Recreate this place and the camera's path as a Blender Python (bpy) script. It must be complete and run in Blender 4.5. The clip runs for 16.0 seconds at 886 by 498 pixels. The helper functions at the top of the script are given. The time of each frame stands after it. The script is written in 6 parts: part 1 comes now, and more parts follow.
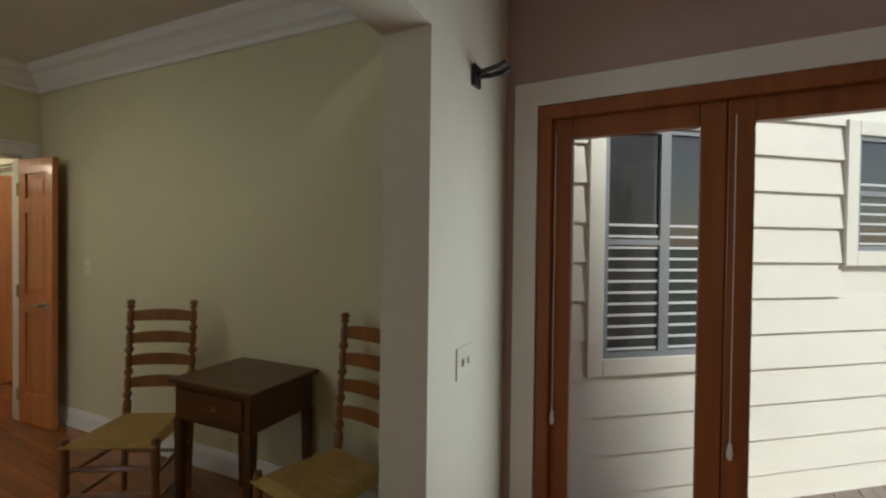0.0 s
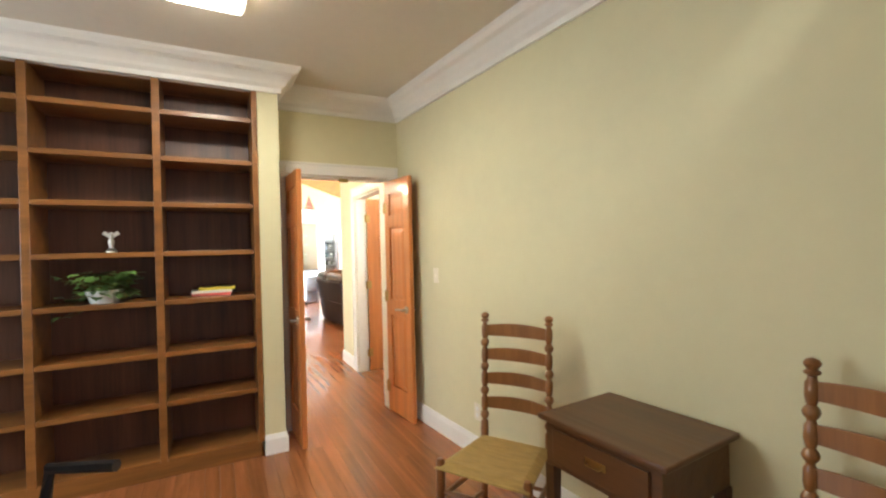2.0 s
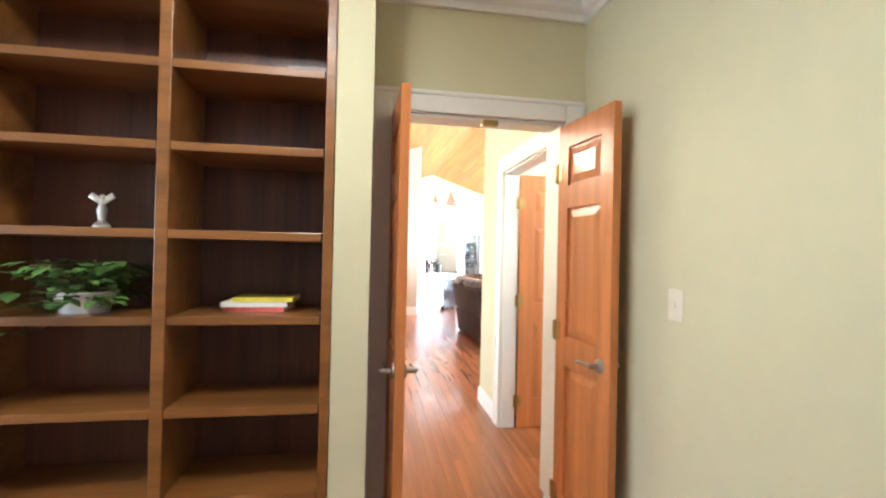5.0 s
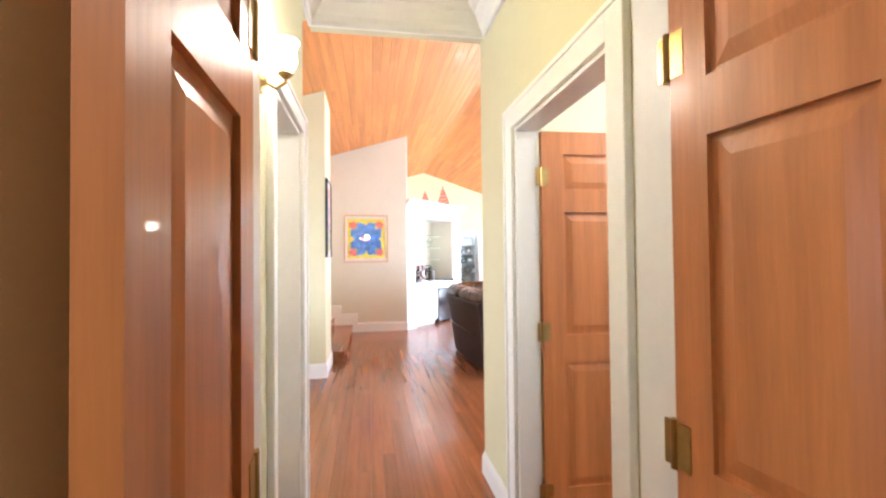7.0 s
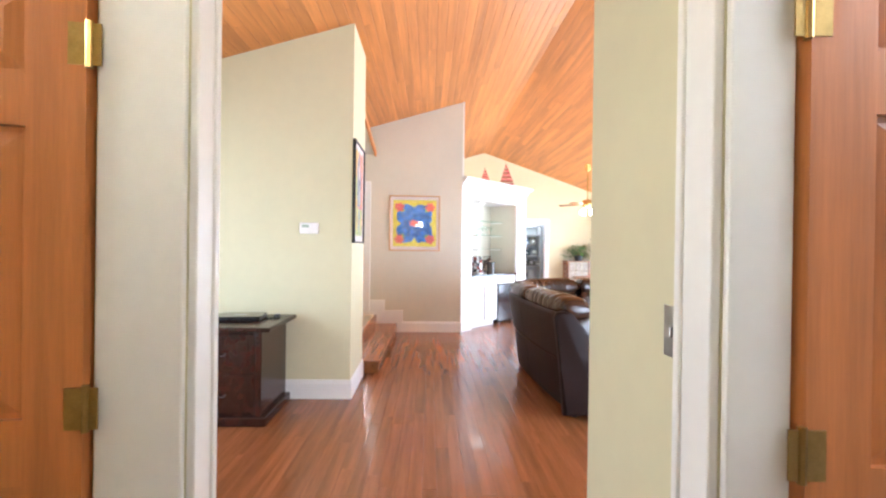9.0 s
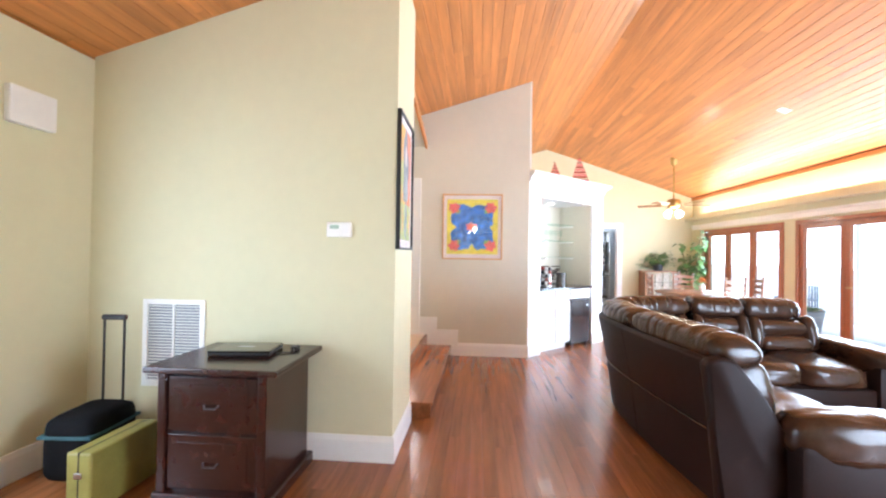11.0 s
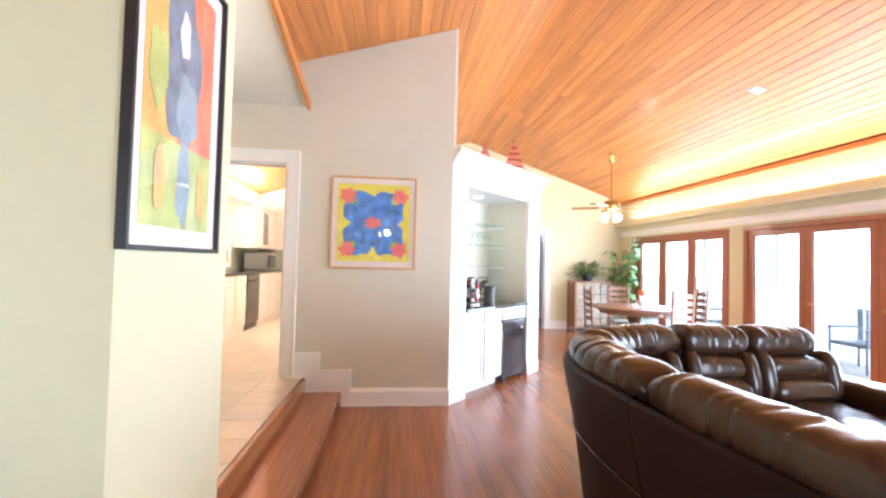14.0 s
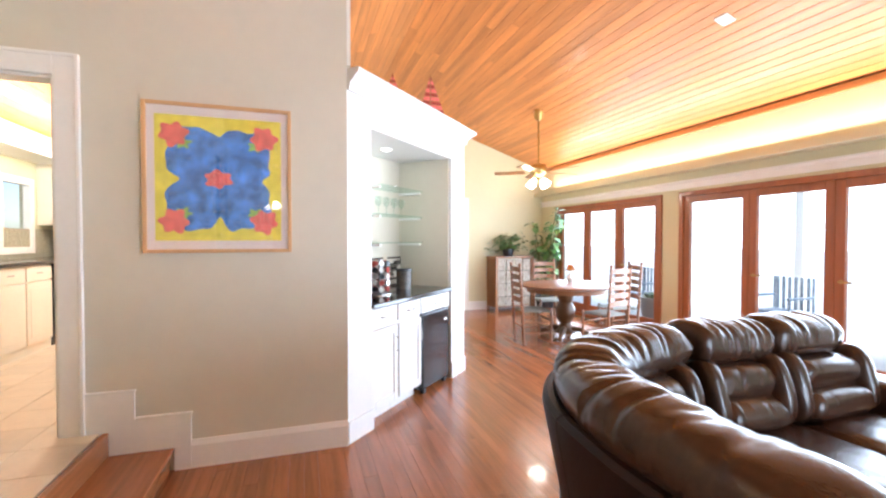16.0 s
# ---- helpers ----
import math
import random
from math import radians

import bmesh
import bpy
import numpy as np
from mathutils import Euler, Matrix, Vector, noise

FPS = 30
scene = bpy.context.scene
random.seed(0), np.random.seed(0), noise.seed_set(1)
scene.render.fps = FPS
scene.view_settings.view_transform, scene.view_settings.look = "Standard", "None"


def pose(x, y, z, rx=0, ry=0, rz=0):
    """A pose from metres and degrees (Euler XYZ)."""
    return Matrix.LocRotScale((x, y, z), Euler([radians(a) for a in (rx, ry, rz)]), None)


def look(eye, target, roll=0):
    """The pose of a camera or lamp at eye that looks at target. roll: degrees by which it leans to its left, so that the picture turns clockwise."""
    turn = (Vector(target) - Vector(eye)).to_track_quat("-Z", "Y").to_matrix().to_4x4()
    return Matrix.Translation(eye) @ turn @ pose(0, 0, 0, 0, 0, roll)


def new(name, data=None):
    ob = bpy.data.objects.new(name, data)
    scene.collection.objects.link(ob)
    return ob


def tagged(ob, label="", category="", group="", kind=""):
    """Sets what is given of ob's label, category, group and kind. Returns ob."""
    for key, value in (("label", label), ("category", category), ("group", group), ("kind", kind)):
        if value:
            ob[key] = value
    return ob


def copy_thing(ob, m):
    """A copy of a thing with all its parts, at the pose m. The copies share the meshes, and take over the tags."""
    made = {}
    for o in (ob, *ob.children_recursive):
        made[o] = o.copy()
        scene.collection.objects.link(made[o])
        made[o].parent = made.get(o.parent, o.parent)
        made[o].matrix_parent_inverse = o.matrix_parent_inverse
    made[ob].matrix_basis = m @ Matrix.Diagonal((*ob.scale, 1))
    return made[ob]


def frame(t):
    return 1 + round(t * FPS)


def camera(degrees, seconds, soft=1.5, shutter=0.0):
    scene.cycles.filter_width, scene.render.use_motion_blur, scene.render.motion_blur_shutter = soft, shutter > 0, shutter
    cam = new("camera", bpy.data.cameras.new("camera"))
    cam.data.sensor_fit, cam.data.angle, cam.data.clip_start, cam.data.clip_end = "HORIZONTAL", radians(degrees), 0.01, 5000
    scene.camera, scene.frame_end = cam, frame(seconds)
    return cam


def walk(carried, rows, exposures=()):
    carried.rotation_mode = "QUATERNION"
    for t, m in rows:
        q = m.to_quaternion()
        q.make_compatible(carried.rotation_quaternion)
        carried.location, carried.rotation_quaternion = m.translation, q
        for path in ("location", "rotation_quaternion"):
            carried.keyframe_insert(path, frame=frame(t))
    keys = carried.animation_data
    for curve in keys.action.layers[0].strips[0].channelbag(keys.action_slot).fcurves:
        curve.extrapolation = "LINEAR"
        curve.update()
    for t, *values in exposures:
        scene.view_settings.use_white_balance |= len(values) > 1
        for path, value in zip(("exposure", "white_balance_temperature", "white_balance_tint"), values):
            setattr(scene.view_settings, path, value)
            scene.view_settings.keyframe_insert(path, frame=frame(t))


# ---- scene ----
cam = camera(90.9, 16.0, soft=2.3)
PATH = [
    (0, (1.463, 3.239, 1.428), (0.534, 5.01, 1.401), 0.7),
    (0.5, (1.239, 3.263, 1.426), (0.077, 4.89, 1.375), 0.0),
    (1, (1.04, 3.293, 1.428), (-0.359, 4.722, 1.375), -1.5),
    (1.5, (0.86, 3.312, 1.438), (-0.749, 4.501, 1.421), -2.2),
    (2, (0.686, 3.341, 1.436), (-1.084, 4.271, 1.43), -1.4),
    (2.5, (0.49, 3.394, 1.429), (-1.379, 4.104, 1.399), -0.1),
    (3, (0.274, 3.499, 1.422), (-1.653, 4.031, 1.368), -0.2),
    (5.5, (-1.263, 3.849, 1.39), (-3.239, 4.157, 1.403), 1.1),
    (6, (-1.587, 3.933, 1.406), (-3.562, 4.25, 1.4), -0.1),
    (6.5, (-1.904, 4.009, 1.407), (-3.878, 4.332, 1.429), -0.6),
    (7, (-2.207, 4.093, 1.4), (-4.179, 4.425, 1.437), -0.6),
    (7.5, (-2.538, 4.182, 1.391), (-4.514, 4.491, 1.409), -0.5),
    (8, (-2.854, 4.236, 1.375), (-4.839, 4.485, 1.383), 0.4),
    (8.5, (-3.192, 4.267, 1.372), (-5.186, 4.414, 1.365), 1.1),
    (9, (-3.537, 4.286, 1.376), (-5.536, 4.346, 1.37), 0.8),
    (11.5, (-4.911, 4.107, 1.382), (-6.899, 3.893, 1.375), 0.5),
    (12, (-5.204, 4.1, 1.385), (-7.19, 3.871, 1.324), -0.5),
    (12.5, (-5.504, 4.097, 1.382), (-7.498, 3.941, 1.346), -1.2),
    (13, (-5.793, 4.141, 1.394), (-7.792, 4.124, 1.426), -1.2),
    (13.5, (-6.042, 4.217, 1.405), (-8.039, 4.311, 1.483), -0.1),
    (14, (-6.351, 4.27, 1.397), (-8.339, 4.477, 1.459), 1.4),
    (14.5, (-6.671, 4.318, 1.381), (-8.65, 4.606, 1.382), 1.9),
    (15, (-6.995, 4.37, 1.382), (-8.962, 4.728, 1.327), 1.3),
    (15.5, (-7.314, 4.428, 1.394), (-9.257, 4.9, 1.328), 0.9),
    (16, (-7.647, 4.51, 1.395), (-9.55, 5.124, 1.352), 0.0),
]
walk(cam, [(t, look(eye, target, roll)) for t, eye, target, roll in PATH],
     [(0, -0.4, 6300, 4), (0.7, -0.1, 6400, 5), (1.5, 1.05, 6500, 7), (3, 1.68, 5650, 8), (5.5, 1.5, 5550, 9), (7, 0.98, 5600, 12), (9, 0.66, 5500, 12), (11.5, 0.62, 5400, 9), (13, 0.66, 5350, 9), (16, 0.4, 5500, 9)])

# ---- light ----
world = bpy.data.worlds.new("sky")
scene.world = world
world.use_nodes = True
_w = world.node_tree
_bg = _w.nodes["Background"]
_sky = _w.nodes.new("ShaderNodeTexSky")
_sky.sky_type, _sky.sun_disc = "NISHITA", False
_sky.sun_elevation, _sky.sun_rotation = radians(39), radians(105)
_w.links.new(_sky.outputs["Color"], _bg.inputs["Color"])
_bg.inputs["Strength"].default_value = 0.15
_sun = new("sun", bpy.data.lights.new("sun", "SUN"))
_sun.data.energy, _sun.data.angle, _sun.data.color = 5.0, radians(12), (1, 0.96, 0.9)
_sun.matrix_world = look((0, 0, 0), (-0.75, 0.2, -0.63))


def area(name, eye, target, sx, sy, watts, colour=(1, 1, 1)):
    d = bpy.data.lights.new(name, "AREA")
    d.shape, d.size, d.size_y, d.energy, d.color = "RECTANGLE", sx, sy, watts, colour
    ob = new(name, d)
    ob.matrix_world = look(eye, target)
    return ob


def bulb(name, at, watts, colour=(1, 0.85, 0.65), radius=0.05):
    d = bpy.data.lights.new(name, "POINT")
    d.energy, d.color, d.shadow_soft_size = watts, colour, radius
    ob = new(name, d)
    ob.location = at
    return ob


WARM = (1.0, 0.85, 0.64)
DAY = (0.86, 0.93, 1.0)
# area lamps standing in for daylight at the glass doors, patio door and windows
area("daylight", (-10.4, 9.22, 1.1), (-10.4, 5, 0.9), 3.4, 1.8, 200, DAY)
area("daylight", (-13.8, 9.22, 1.1), (-13.8, 5, 0.9), 2.5, 1.8, 90, DAY)
area("daylight", (-5.95, 1.46, 1.2), (-6.1, 4, 1.2), 1.2, 1.6, 40, DAY)
# fill through an added east opening, brightens the painting wall
area("daylight", (-5.02, 7.7, 1.1), (-8.5, 6.3, 1.1), 2.0, 1.8, 205, DAY)
area("daylight", (-1.4, 0.44, 1.45), (0.2, 4, 1.0), 1.6, 1.0, 25, DAY)
area("daylight", (2.2, 5.07, 1.1), (2.2, 1, 1.0), 2.3, 1.8, 34, DAY)
# cove tubes on the ledge over the windows, and above the landing's dropped ceiling
area("cove_light", (-11.0, 9.2, 2.36), (-11.0, 8.6, 3.4), 8.5, 0.05, 80, WARM)
area("cove_light", (-9.5, 2.6, 2.98), (-9.5, 2.9, 4), 2.0, 0.05, 24, WARM)
# ceiling lights
area("study_lamp", (-1.66, 3.33, 2.67), (-1.66, 3.33, 0), 0.34, 0.34, 9, (1, 0.92, 0.78))
bulb("sconce_bulb", (-3.7, 3.99, 2.12), 9, (1, 0.85, 0.62), 0.08)
bulb("fan_bulb", (-13.45, 7.89, 2.17), 22, (1, 0.86, 0.66), 0.12)
area("bar_light", (-11.5, 5.15, 2.17), (-11.5, 5.15, 0), 0.5, 0.35, 2, (1, 0.9, 0.75))
area("kitchen_cove_light", (-13.7, 1.62, 2.46), (-13.7, 1.9, 4), 3.6, 0.08, 40, WARM)
# fill lamps without fixtures, added to brighten the side rooms
bulb("kitchen_fill", (-13.2, 2.8, 2.4), 150, (1, 0.88, 0.7), 0.2)
bulb("bedroom_fill", (-3.9, 5.9, 2.3), 22, (1, 0.96, 0.9), 0.3)
bulb("closet_fill", (-4.2, 2.7, 2.2), 14, (1, 0.9, 0.75), 0.1)
bulb("pantry_fill", (-16.8, 7.2, 2.2), 16, (0.95, 0.97, 1.0), 0.1)


# ---- materials ----
def mat(name, col, rough=0.5, metal=0.0, var=0.12, scale=6.0, bump=0.0, bscale=60.0, stretch=(1, 1, 1), coat=0.0, isl=0.0, obj=0.0, fine=0.5, spec=0.5):
    """Noise-mottled principled material: coarse and fine variation, bump, variation per island or per object."""
    m = bpy.data.materials.new(name)
    m.use_nodes = True
    nt = m.node_tree
    b = nt.nodes["Principled BSDF"]
    L = nt.links.new
    b.inputs["Roughness"].default_value = rough
    b.inputs["Metallic"].default_value = metal
    b.inputs["Coat Weight"].default_value = coat
    b.inputs["Specular IOR Level"].default_value = spec
    tc = nt.nodes.new("ShaderNodeTexCoord")
    mp = nt.nodes.new("ShaderNodeMapping")
    mp.inputs["Scale"].default_value = stretch
    L(tc.outputs["Object"], mp.inputs["Vector"])
    src = mp.outputs["Vector"]
    if isl or obj:
        if isl:
            g = nt.nodes.new("ShaderNodeNewGeometry")
            r = g.outputs["Random Per Island"]
        else:
            g = nt.nodes.new("ShaderNodeObjectInfo")
            r = g.outputs["Random"]
        off = nt.nodes.new("ShaderNodeVectorMath")
        off.operation = "MULTIPLY_ADD"
        L(r, off.inputs[0])
        off.inputs[1].default_value = (37, 23, 51)
        L(src, off.inputs[2])
        src = off.outputs["Vector"]
    n1 = nt.nodes.new("ShaderNodeTexNoise")
    n1.inputs["Scale"].default_value, n1.inputs["Detail"].default_value = scale, 5
    n2 = nt.nodes.new("ShaderNodeTexNoise")
    n2.inputs["Scale"].default_value, n2.inputs["Detail"].default_value = scale * 9, 3
    L(src, n1.inputs["Vector"])
    L(src, n2.inputs["Vector"])
    add = nt.nodes.new("ShaderNodeMath")
    add.operation = "MULTIPLY_ADD"
    L(n2.outputs["Fac"], add.inputs[0])
    add.inputs[1].default_value = fine
    L(n1.outputs["Fac"], add.inputs[2])
    mr = nt.nodes.new("ShaderNodeMapRange")
    mr.inputs["From Min"].default_value, mr.inputs["From Max"].default_value = 0.3 + 0.3 * fine, 0.7 + 0.7 * fine
    mr.inputs["To Min"].default_value, mr.inputs["To Max"].default_value = 1 - var, 1 + var
    L(add.outputs[0], mr.inputs["Value"])
    val = mr.outputs[0]
    if isl or obj:
        k = nt.nodes.new("ShaderNodeMapRange")
        k.inputs["To Min"].default_value, k.inputs["To Max"].default_value = 1 - (isl or obj), 1 + (isl or obj)
        L(r, k.inputs["Value"])
        mu = nt.nodes.new("ShaderNodeMath")
        mu.operation = "MULTIPLY"
        L(val, mu.inputs[0])
        L(k.outputs[0], mu.inputs[1])
        val = mu.outputs[0]
    mix = nt.nodes.new("ShaderNodeVectorMath")
    mix.operation = "SCALE"
    mix.inputs[0].default_value = col
    L(val, mix.inputs["Scale"])
    L(mix.outputs["Vector"], b.inputs["Base Color"])
    if bump:
        n3 = nt.nodes.new("ShaderNodeTexNoise")
        n3.inputs["Scale"].default_value, n3.inputs["Detail"].default_value = bscale, 4
        L(src, n3.inputs["Vector"])
        bp = nt.nodes.new("ShaderNodeBump")
        bp.inputs["Strength"].default_value, bp.inputs["Distance"].default_value = bump, 0.01
        L(n3.outputs["Fac"], bp.inputs["Height"])
        L(bp.outputs["Normal"], b.inputs["Normal"])
    return m


def wood(name, col, rough=0.4, along="x", grain=26.0, var=0.3, coat=0.0, isl=0.0, obj=0.0):
    st = {"x": (0.06, 1, 1), "y": (1, 0.06, 1), "z": (1, 1, 0.06)}[along]
    return mat(name, col, rough, 0, var, grain, 0.12, grain * 2.5, st, coat, isl, obj, 0.35)


def glow(name, col, strength):
    m = bpy.data.materials.new(name)
    m.use_nodes = True
    b = m.node_tree.nodes["Principled BSDF"]
    b.inputs["Base Color"].default_value = (*col, 1)
    b.inputs["Emission Color"].default_value = (*col, 1)
    b.inputs["Emission Strength"].default_value = strength
    return m


def glass(name, rough=0.0, tint=(1, 1, 1)):
    m = bpy.data.materials.new(name)
    m.use_nodes = True
    nt = m.node_tree
    nt.nodes.remove(nt.nodes["Principled BSDF"])
    tr, gl, mx = (nt.nodes.new("ShaderNode" + k) for k in ("BsdfTransparent", "BsdfGlossy", "MixShader"))
    tr.inputs["Color"].default_value = (*tint, 1)
    gl.inputs["Roughness"].default_value = rough
    mx.inputs[0].default_value = 0.06
    nt.links.new(tr.outputs[0], mx.inputs[1])
    nt.links.new(gl.outputs[0], mx.inputs[2])
    nt.links.new(mx.outputs[0], nt.nodes["Material Output"].inputs["Surface"])
    return m


M = dict(
    wall=mat("wall_paint", (0.64, 0.6, 0.39), 0.75, var=0.04, scale=1.3, bump=0.06, bscale=180),
    wallgrey=mat("wall_paint_grey", (0.62, 0.58, 0.47), 0.75, var=0.04, scale=1.3, bump=0.06, bscale=180),
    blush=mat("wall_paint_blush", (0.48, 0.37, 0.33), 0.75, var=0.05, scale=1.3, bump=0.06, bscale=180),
    cool=mat("wall_paint_cool", (0.68, 0.7, 0.72), 0.75, var=0.04, scale=1.3, bump=0.05, bscale=180),
    ceil=mat("ceiling_paint", (0.68, 0.64, 0.54), 0.85, var=0.04, scale=1.5, bump=0.1, bscale=120),
    barwhite=mat("white_cabinet_paint", (0.7, 0.69, 0.66), 0.45, var=0.04, scale=3, bump=0.03, bscale=40),
    white=mat("white_trim", (0.8, 0.79, 0.75), 0.4, var=0.04, scale=3, bump=0.03, bscale=40),
    cream=mat("cream_cabinet", (0.76, 0.7, 0.58), 0.42, var=0.05, scale=3),
    floor=wood("oak_floor", (0.27, 0.098, 0.033), 0.25, "x", 22, 0.3, 0.2, obj=0.14),
    floorisl=wood("oak_floor_far", (0.27, 0.098, 0.033), 0.25, "x", 22, 0.3, 0.2, isl=0.14),
    ceilwood=wood("pine_ceiling", (0.54, 0.21, 0.052), 0.46, "x", 9, 0.34, 0.05, isl=0.12),
    doorwood=wood("fir_door", (0.53, 0.19, 0.054), 0.36, "z", 16, 0.25, 0.15),
    frame=wood("fir_frame", (0.3, 0.095, 0.027), 0.4, "z", 16, 0.25, 0.1),
    shelf=wood("stained_shelf", (0.21, 0.085, 0.02), 0.36, "y", 12, 0.4, 0.1),
    # stained back, darkened further to carry the shade deep in the bays
    shelfback=wood("stained_plywood_shaded", (0.085, 0.03, 0.015), 0.4, "z", 7, 0.8, 0.1),
    dinewood=wood("brown_dining_wood", (0.2, 0.085, 0.034), 0.38, "z", 16, 0.3, 0.1),
    chair=wood("maple_chair", (0.24, 0.1, 0.03), 0.3, "z", 16, 0.3, 0.2),
    rush=mat("woven_rush", (0.44, 0.29, 0.085), 0.7, var=0.25, scale=12, bump=0.7, bscale=120, stretch=(1, 6, 1)),
    dark=wood("dark_table", (0.1, 0.043, 0.014), 0.33, "x", 14, 0.3, 0.05),
    cherry=wood("dark_cherry", (0.03, 0.008, 0.005), 0.24, "x", 12, 0.35, 0.03),
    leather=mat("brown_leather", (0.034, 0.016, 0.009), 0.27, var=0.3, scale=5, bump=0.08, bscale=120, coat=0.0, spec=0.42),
    # same leather darkened: shade on the sofa's outer sides put into the colour
    leather2=mat("brown_leather_shaded", (0.013, 0.0055, 0.004), 0.5, var=0.2, scale=5, bump=0.12, bscale=140, spec=0.14),
    brass=mat("aged_brass", (0.42, 0.28, 0.1), 0.32, 1, var=0.2, scale=20),
    nickel=mat("satin_nickel", (0.45, 0.43, 0.4), 0.3, 1, var=0.1, scale=20),
    black=mat("black_plastic", (0.015, 0.015, 0.017), 0.35, var=0.15, scale=10),
    blackgloss=mat("black_appliance", (0.012, 0.012, 0.014), 0.16, var=0.1, scale=8, coat=0.3),
    granite=mat("black_granite", (0.022, 0.02, 0.02), 0.12, var=0.7, scale=60, coat=0.3),
    mosaic=mat("mosaic_tile", (0.1, 0.085, 0.07), 0.2, var=0.95, scale=5, stretch=(3, 3, 40), bump=0.3, bscale=30, coat=0.2),
    kmosaic=mat("kitchen_mosaic", (0.36, 0.34, 0.24), 0.3, var=0.6, scale=9, stretch=(3, 3, 10), bump=0.3, bscale=30),
    tile=mat("beige_tile", (0.58, 0.5, 0.38), 0.3, var=0.1, scale=6, bump=0.05, bscale=40, obj=0.06),
    grout=mat("grout", (0.36, 0.31, 0.24), 0.9, var=0.1, scale=20),
    siding=mat("white_siding", (0.78, 0.76, 0.68), 0.6, var=0.05, scale=3, bump=0.05, bscale=60),
    leaf=mat("leaf", (0.1, 0.19, 0.045), 0.45, var=0.3, scale=20, isl=0.35),
    stem=mat("stem", (0.13, 0.12, 0.04), 0.7, var=0.2, scale=20),
    paper=mat("white_paper", (0.8, 0.79, 0.76), 0.7, var=0.04, scale=5),
    mount=mat("picture_mount", (0.76, 0.68, 0.66), 0.8, var=0.03, scale=5),
    yellow=mat("paint_yellow", (0.78, 0.68, 0.08), 0.5, var=0.2, scale=14),
    blue=mat("paint_blue", (0.07, 0.22, 0.6), 0.5, var=0.75, scale=12),
    pink=mat("paint_pink", (0.75, 0.16, 0.14), 0.5, var=0.25, scale=25),
    green=mat("paint_green", (0.3, 0.5, 0.12), 0.5, var=0.3, scale=14),
    greyblue=mat("paint_greyblue", (0.17, 0.23, 0.3), 0.5, var=0.5, scale=14),
    orange=mat("paint_orange", (0.72, 0.28, 0.05), 0.5, var=0.4, scale=8),
    ochre=mat("paint_ochre", (0.66, 0.42, 0.12), 0.5, var=0.35, scale=9),
    coral=mat("paint_coral", (0.68, 0.2, 0.11), 0.5, var=0.35, scale=9),
    lime=mat("paint_lime", (0.45, 0.5, 0.16), 0.5, var=0.35, scale=9),
    slate=mat("paint_slate", (0.28, 0.36, 0.42), 0.5, var=0.4, scale=10),
    lightwood=wood("light_frame", (0.6, 0.36, 0.17), 0.4, "z", 18, 0.15),
    red=mat("red_fabric", (0.32, 0.045, 0.03), 0.7, var=0.2, scale=20),
    olive=mat("olive_case", (0.25, 0.22, 0.05), 0.5, var=0.15, scale=10),
    teal=mat("teal_cloth", (0.03, 0.08, 0.09), 0.8, var=0.2, scale=30, bump=0.2, bscale=200),
    cloth=mat("black_cloth", (0.007, 0.007, 0.008), 0.9, var=0.2, scale=30, bump=0.2, bscale=200, spec=0.1),
    cushion=mat("grey_cushion", (0.2, 0.2, 0.17), 0.9, var=0.2, scale=15, bump=0.2, bscale=150),
    deck=wood("grey_deck", (0.24, 0.2, 0.17), 0.75, "y", 20, 0.3, obj=0.2),
    lawn=mat("grass", (0.07, 0.12, 0.03), 0.9, var=0.5, scale=2.5, bump=0.6, bscale=40),
    pane=glass("window_glass"),
    shelfglass=glass("shelf_glass", 0.02, (0.88, 0.95, 0.92)),
    lamp=glow("lamp_glass", (1, 0.86, 0.64), 14),
    lampsoft=glow("lamp_diffuser", (1, 0.9, 0.72), 8),
    screen=glow("small_display", (0.25, 0.33, 0.25), 0.25),
    porch=mat("porch_boards", (0.6, 0.6, 0.58), 0.7, var=0.08, scale=4),
    mirror=mat("mirror", (0.8, 0.8, 0.8), 0.03, 1, var=0.01),
    darkglass=mat("tinted_glass", (0.03, 0.035, 0.04), 0.05, var=0.1, scale=3, coat=0.5),
    slatgrey=mat("blind_slat", (0.24, 0.26, 0.28), 0.5, var=0.1, scale=10),
    ceramic=mat("white_ceramic", (0.78, 0.77, 0.73), 0.25, var=0.04, scale=6, coat=0.3),
    tin=mat("can_metal", (0.6, 0.58, 0.54), 0.3, 0.7, var=0.3, scale=30),
    quilt=mat("plaid_cloth", (0.34, 0.3, 0.24), 0.9, var=0.7, scale=10, stretch=(1, 4, 1)),
)


# ---- mesh helpers ----
def B():
    return bmesh.new()


def mesh_of(name, bm, material, smooth=False):
    me = bpy.data.meshes.new(name)
    bmesh.ops.recalc_face_normals(bm, faces=bm.faces)
    bm.to_mesh(me)
    bm.free()
    me.materials.append(material)
    if smooth:
        me.polygons.foreach_set("use_smooth", [True] * len(me.polygons))
        me.set_sharp_from_angle(angle=radians(40))
    return me


def part(name, bm, material, parent=None, label="", smooth=False):
    ob = new(name, mesh_of(name, bm, material, smooth))
    if parent:
        ob.parent = parent
    if label:
        ob["label"] = label
    return ob


def thing(name, m, label, category, group=""):
    ob = new(name)
    ob.matrix_world = m
    return tagged(ob, label, category, group)


def structure(name, bm, material, label="", smooth=False):
    return tagged(part(name, bm, material, None, "", smooth), label, kind="structure")


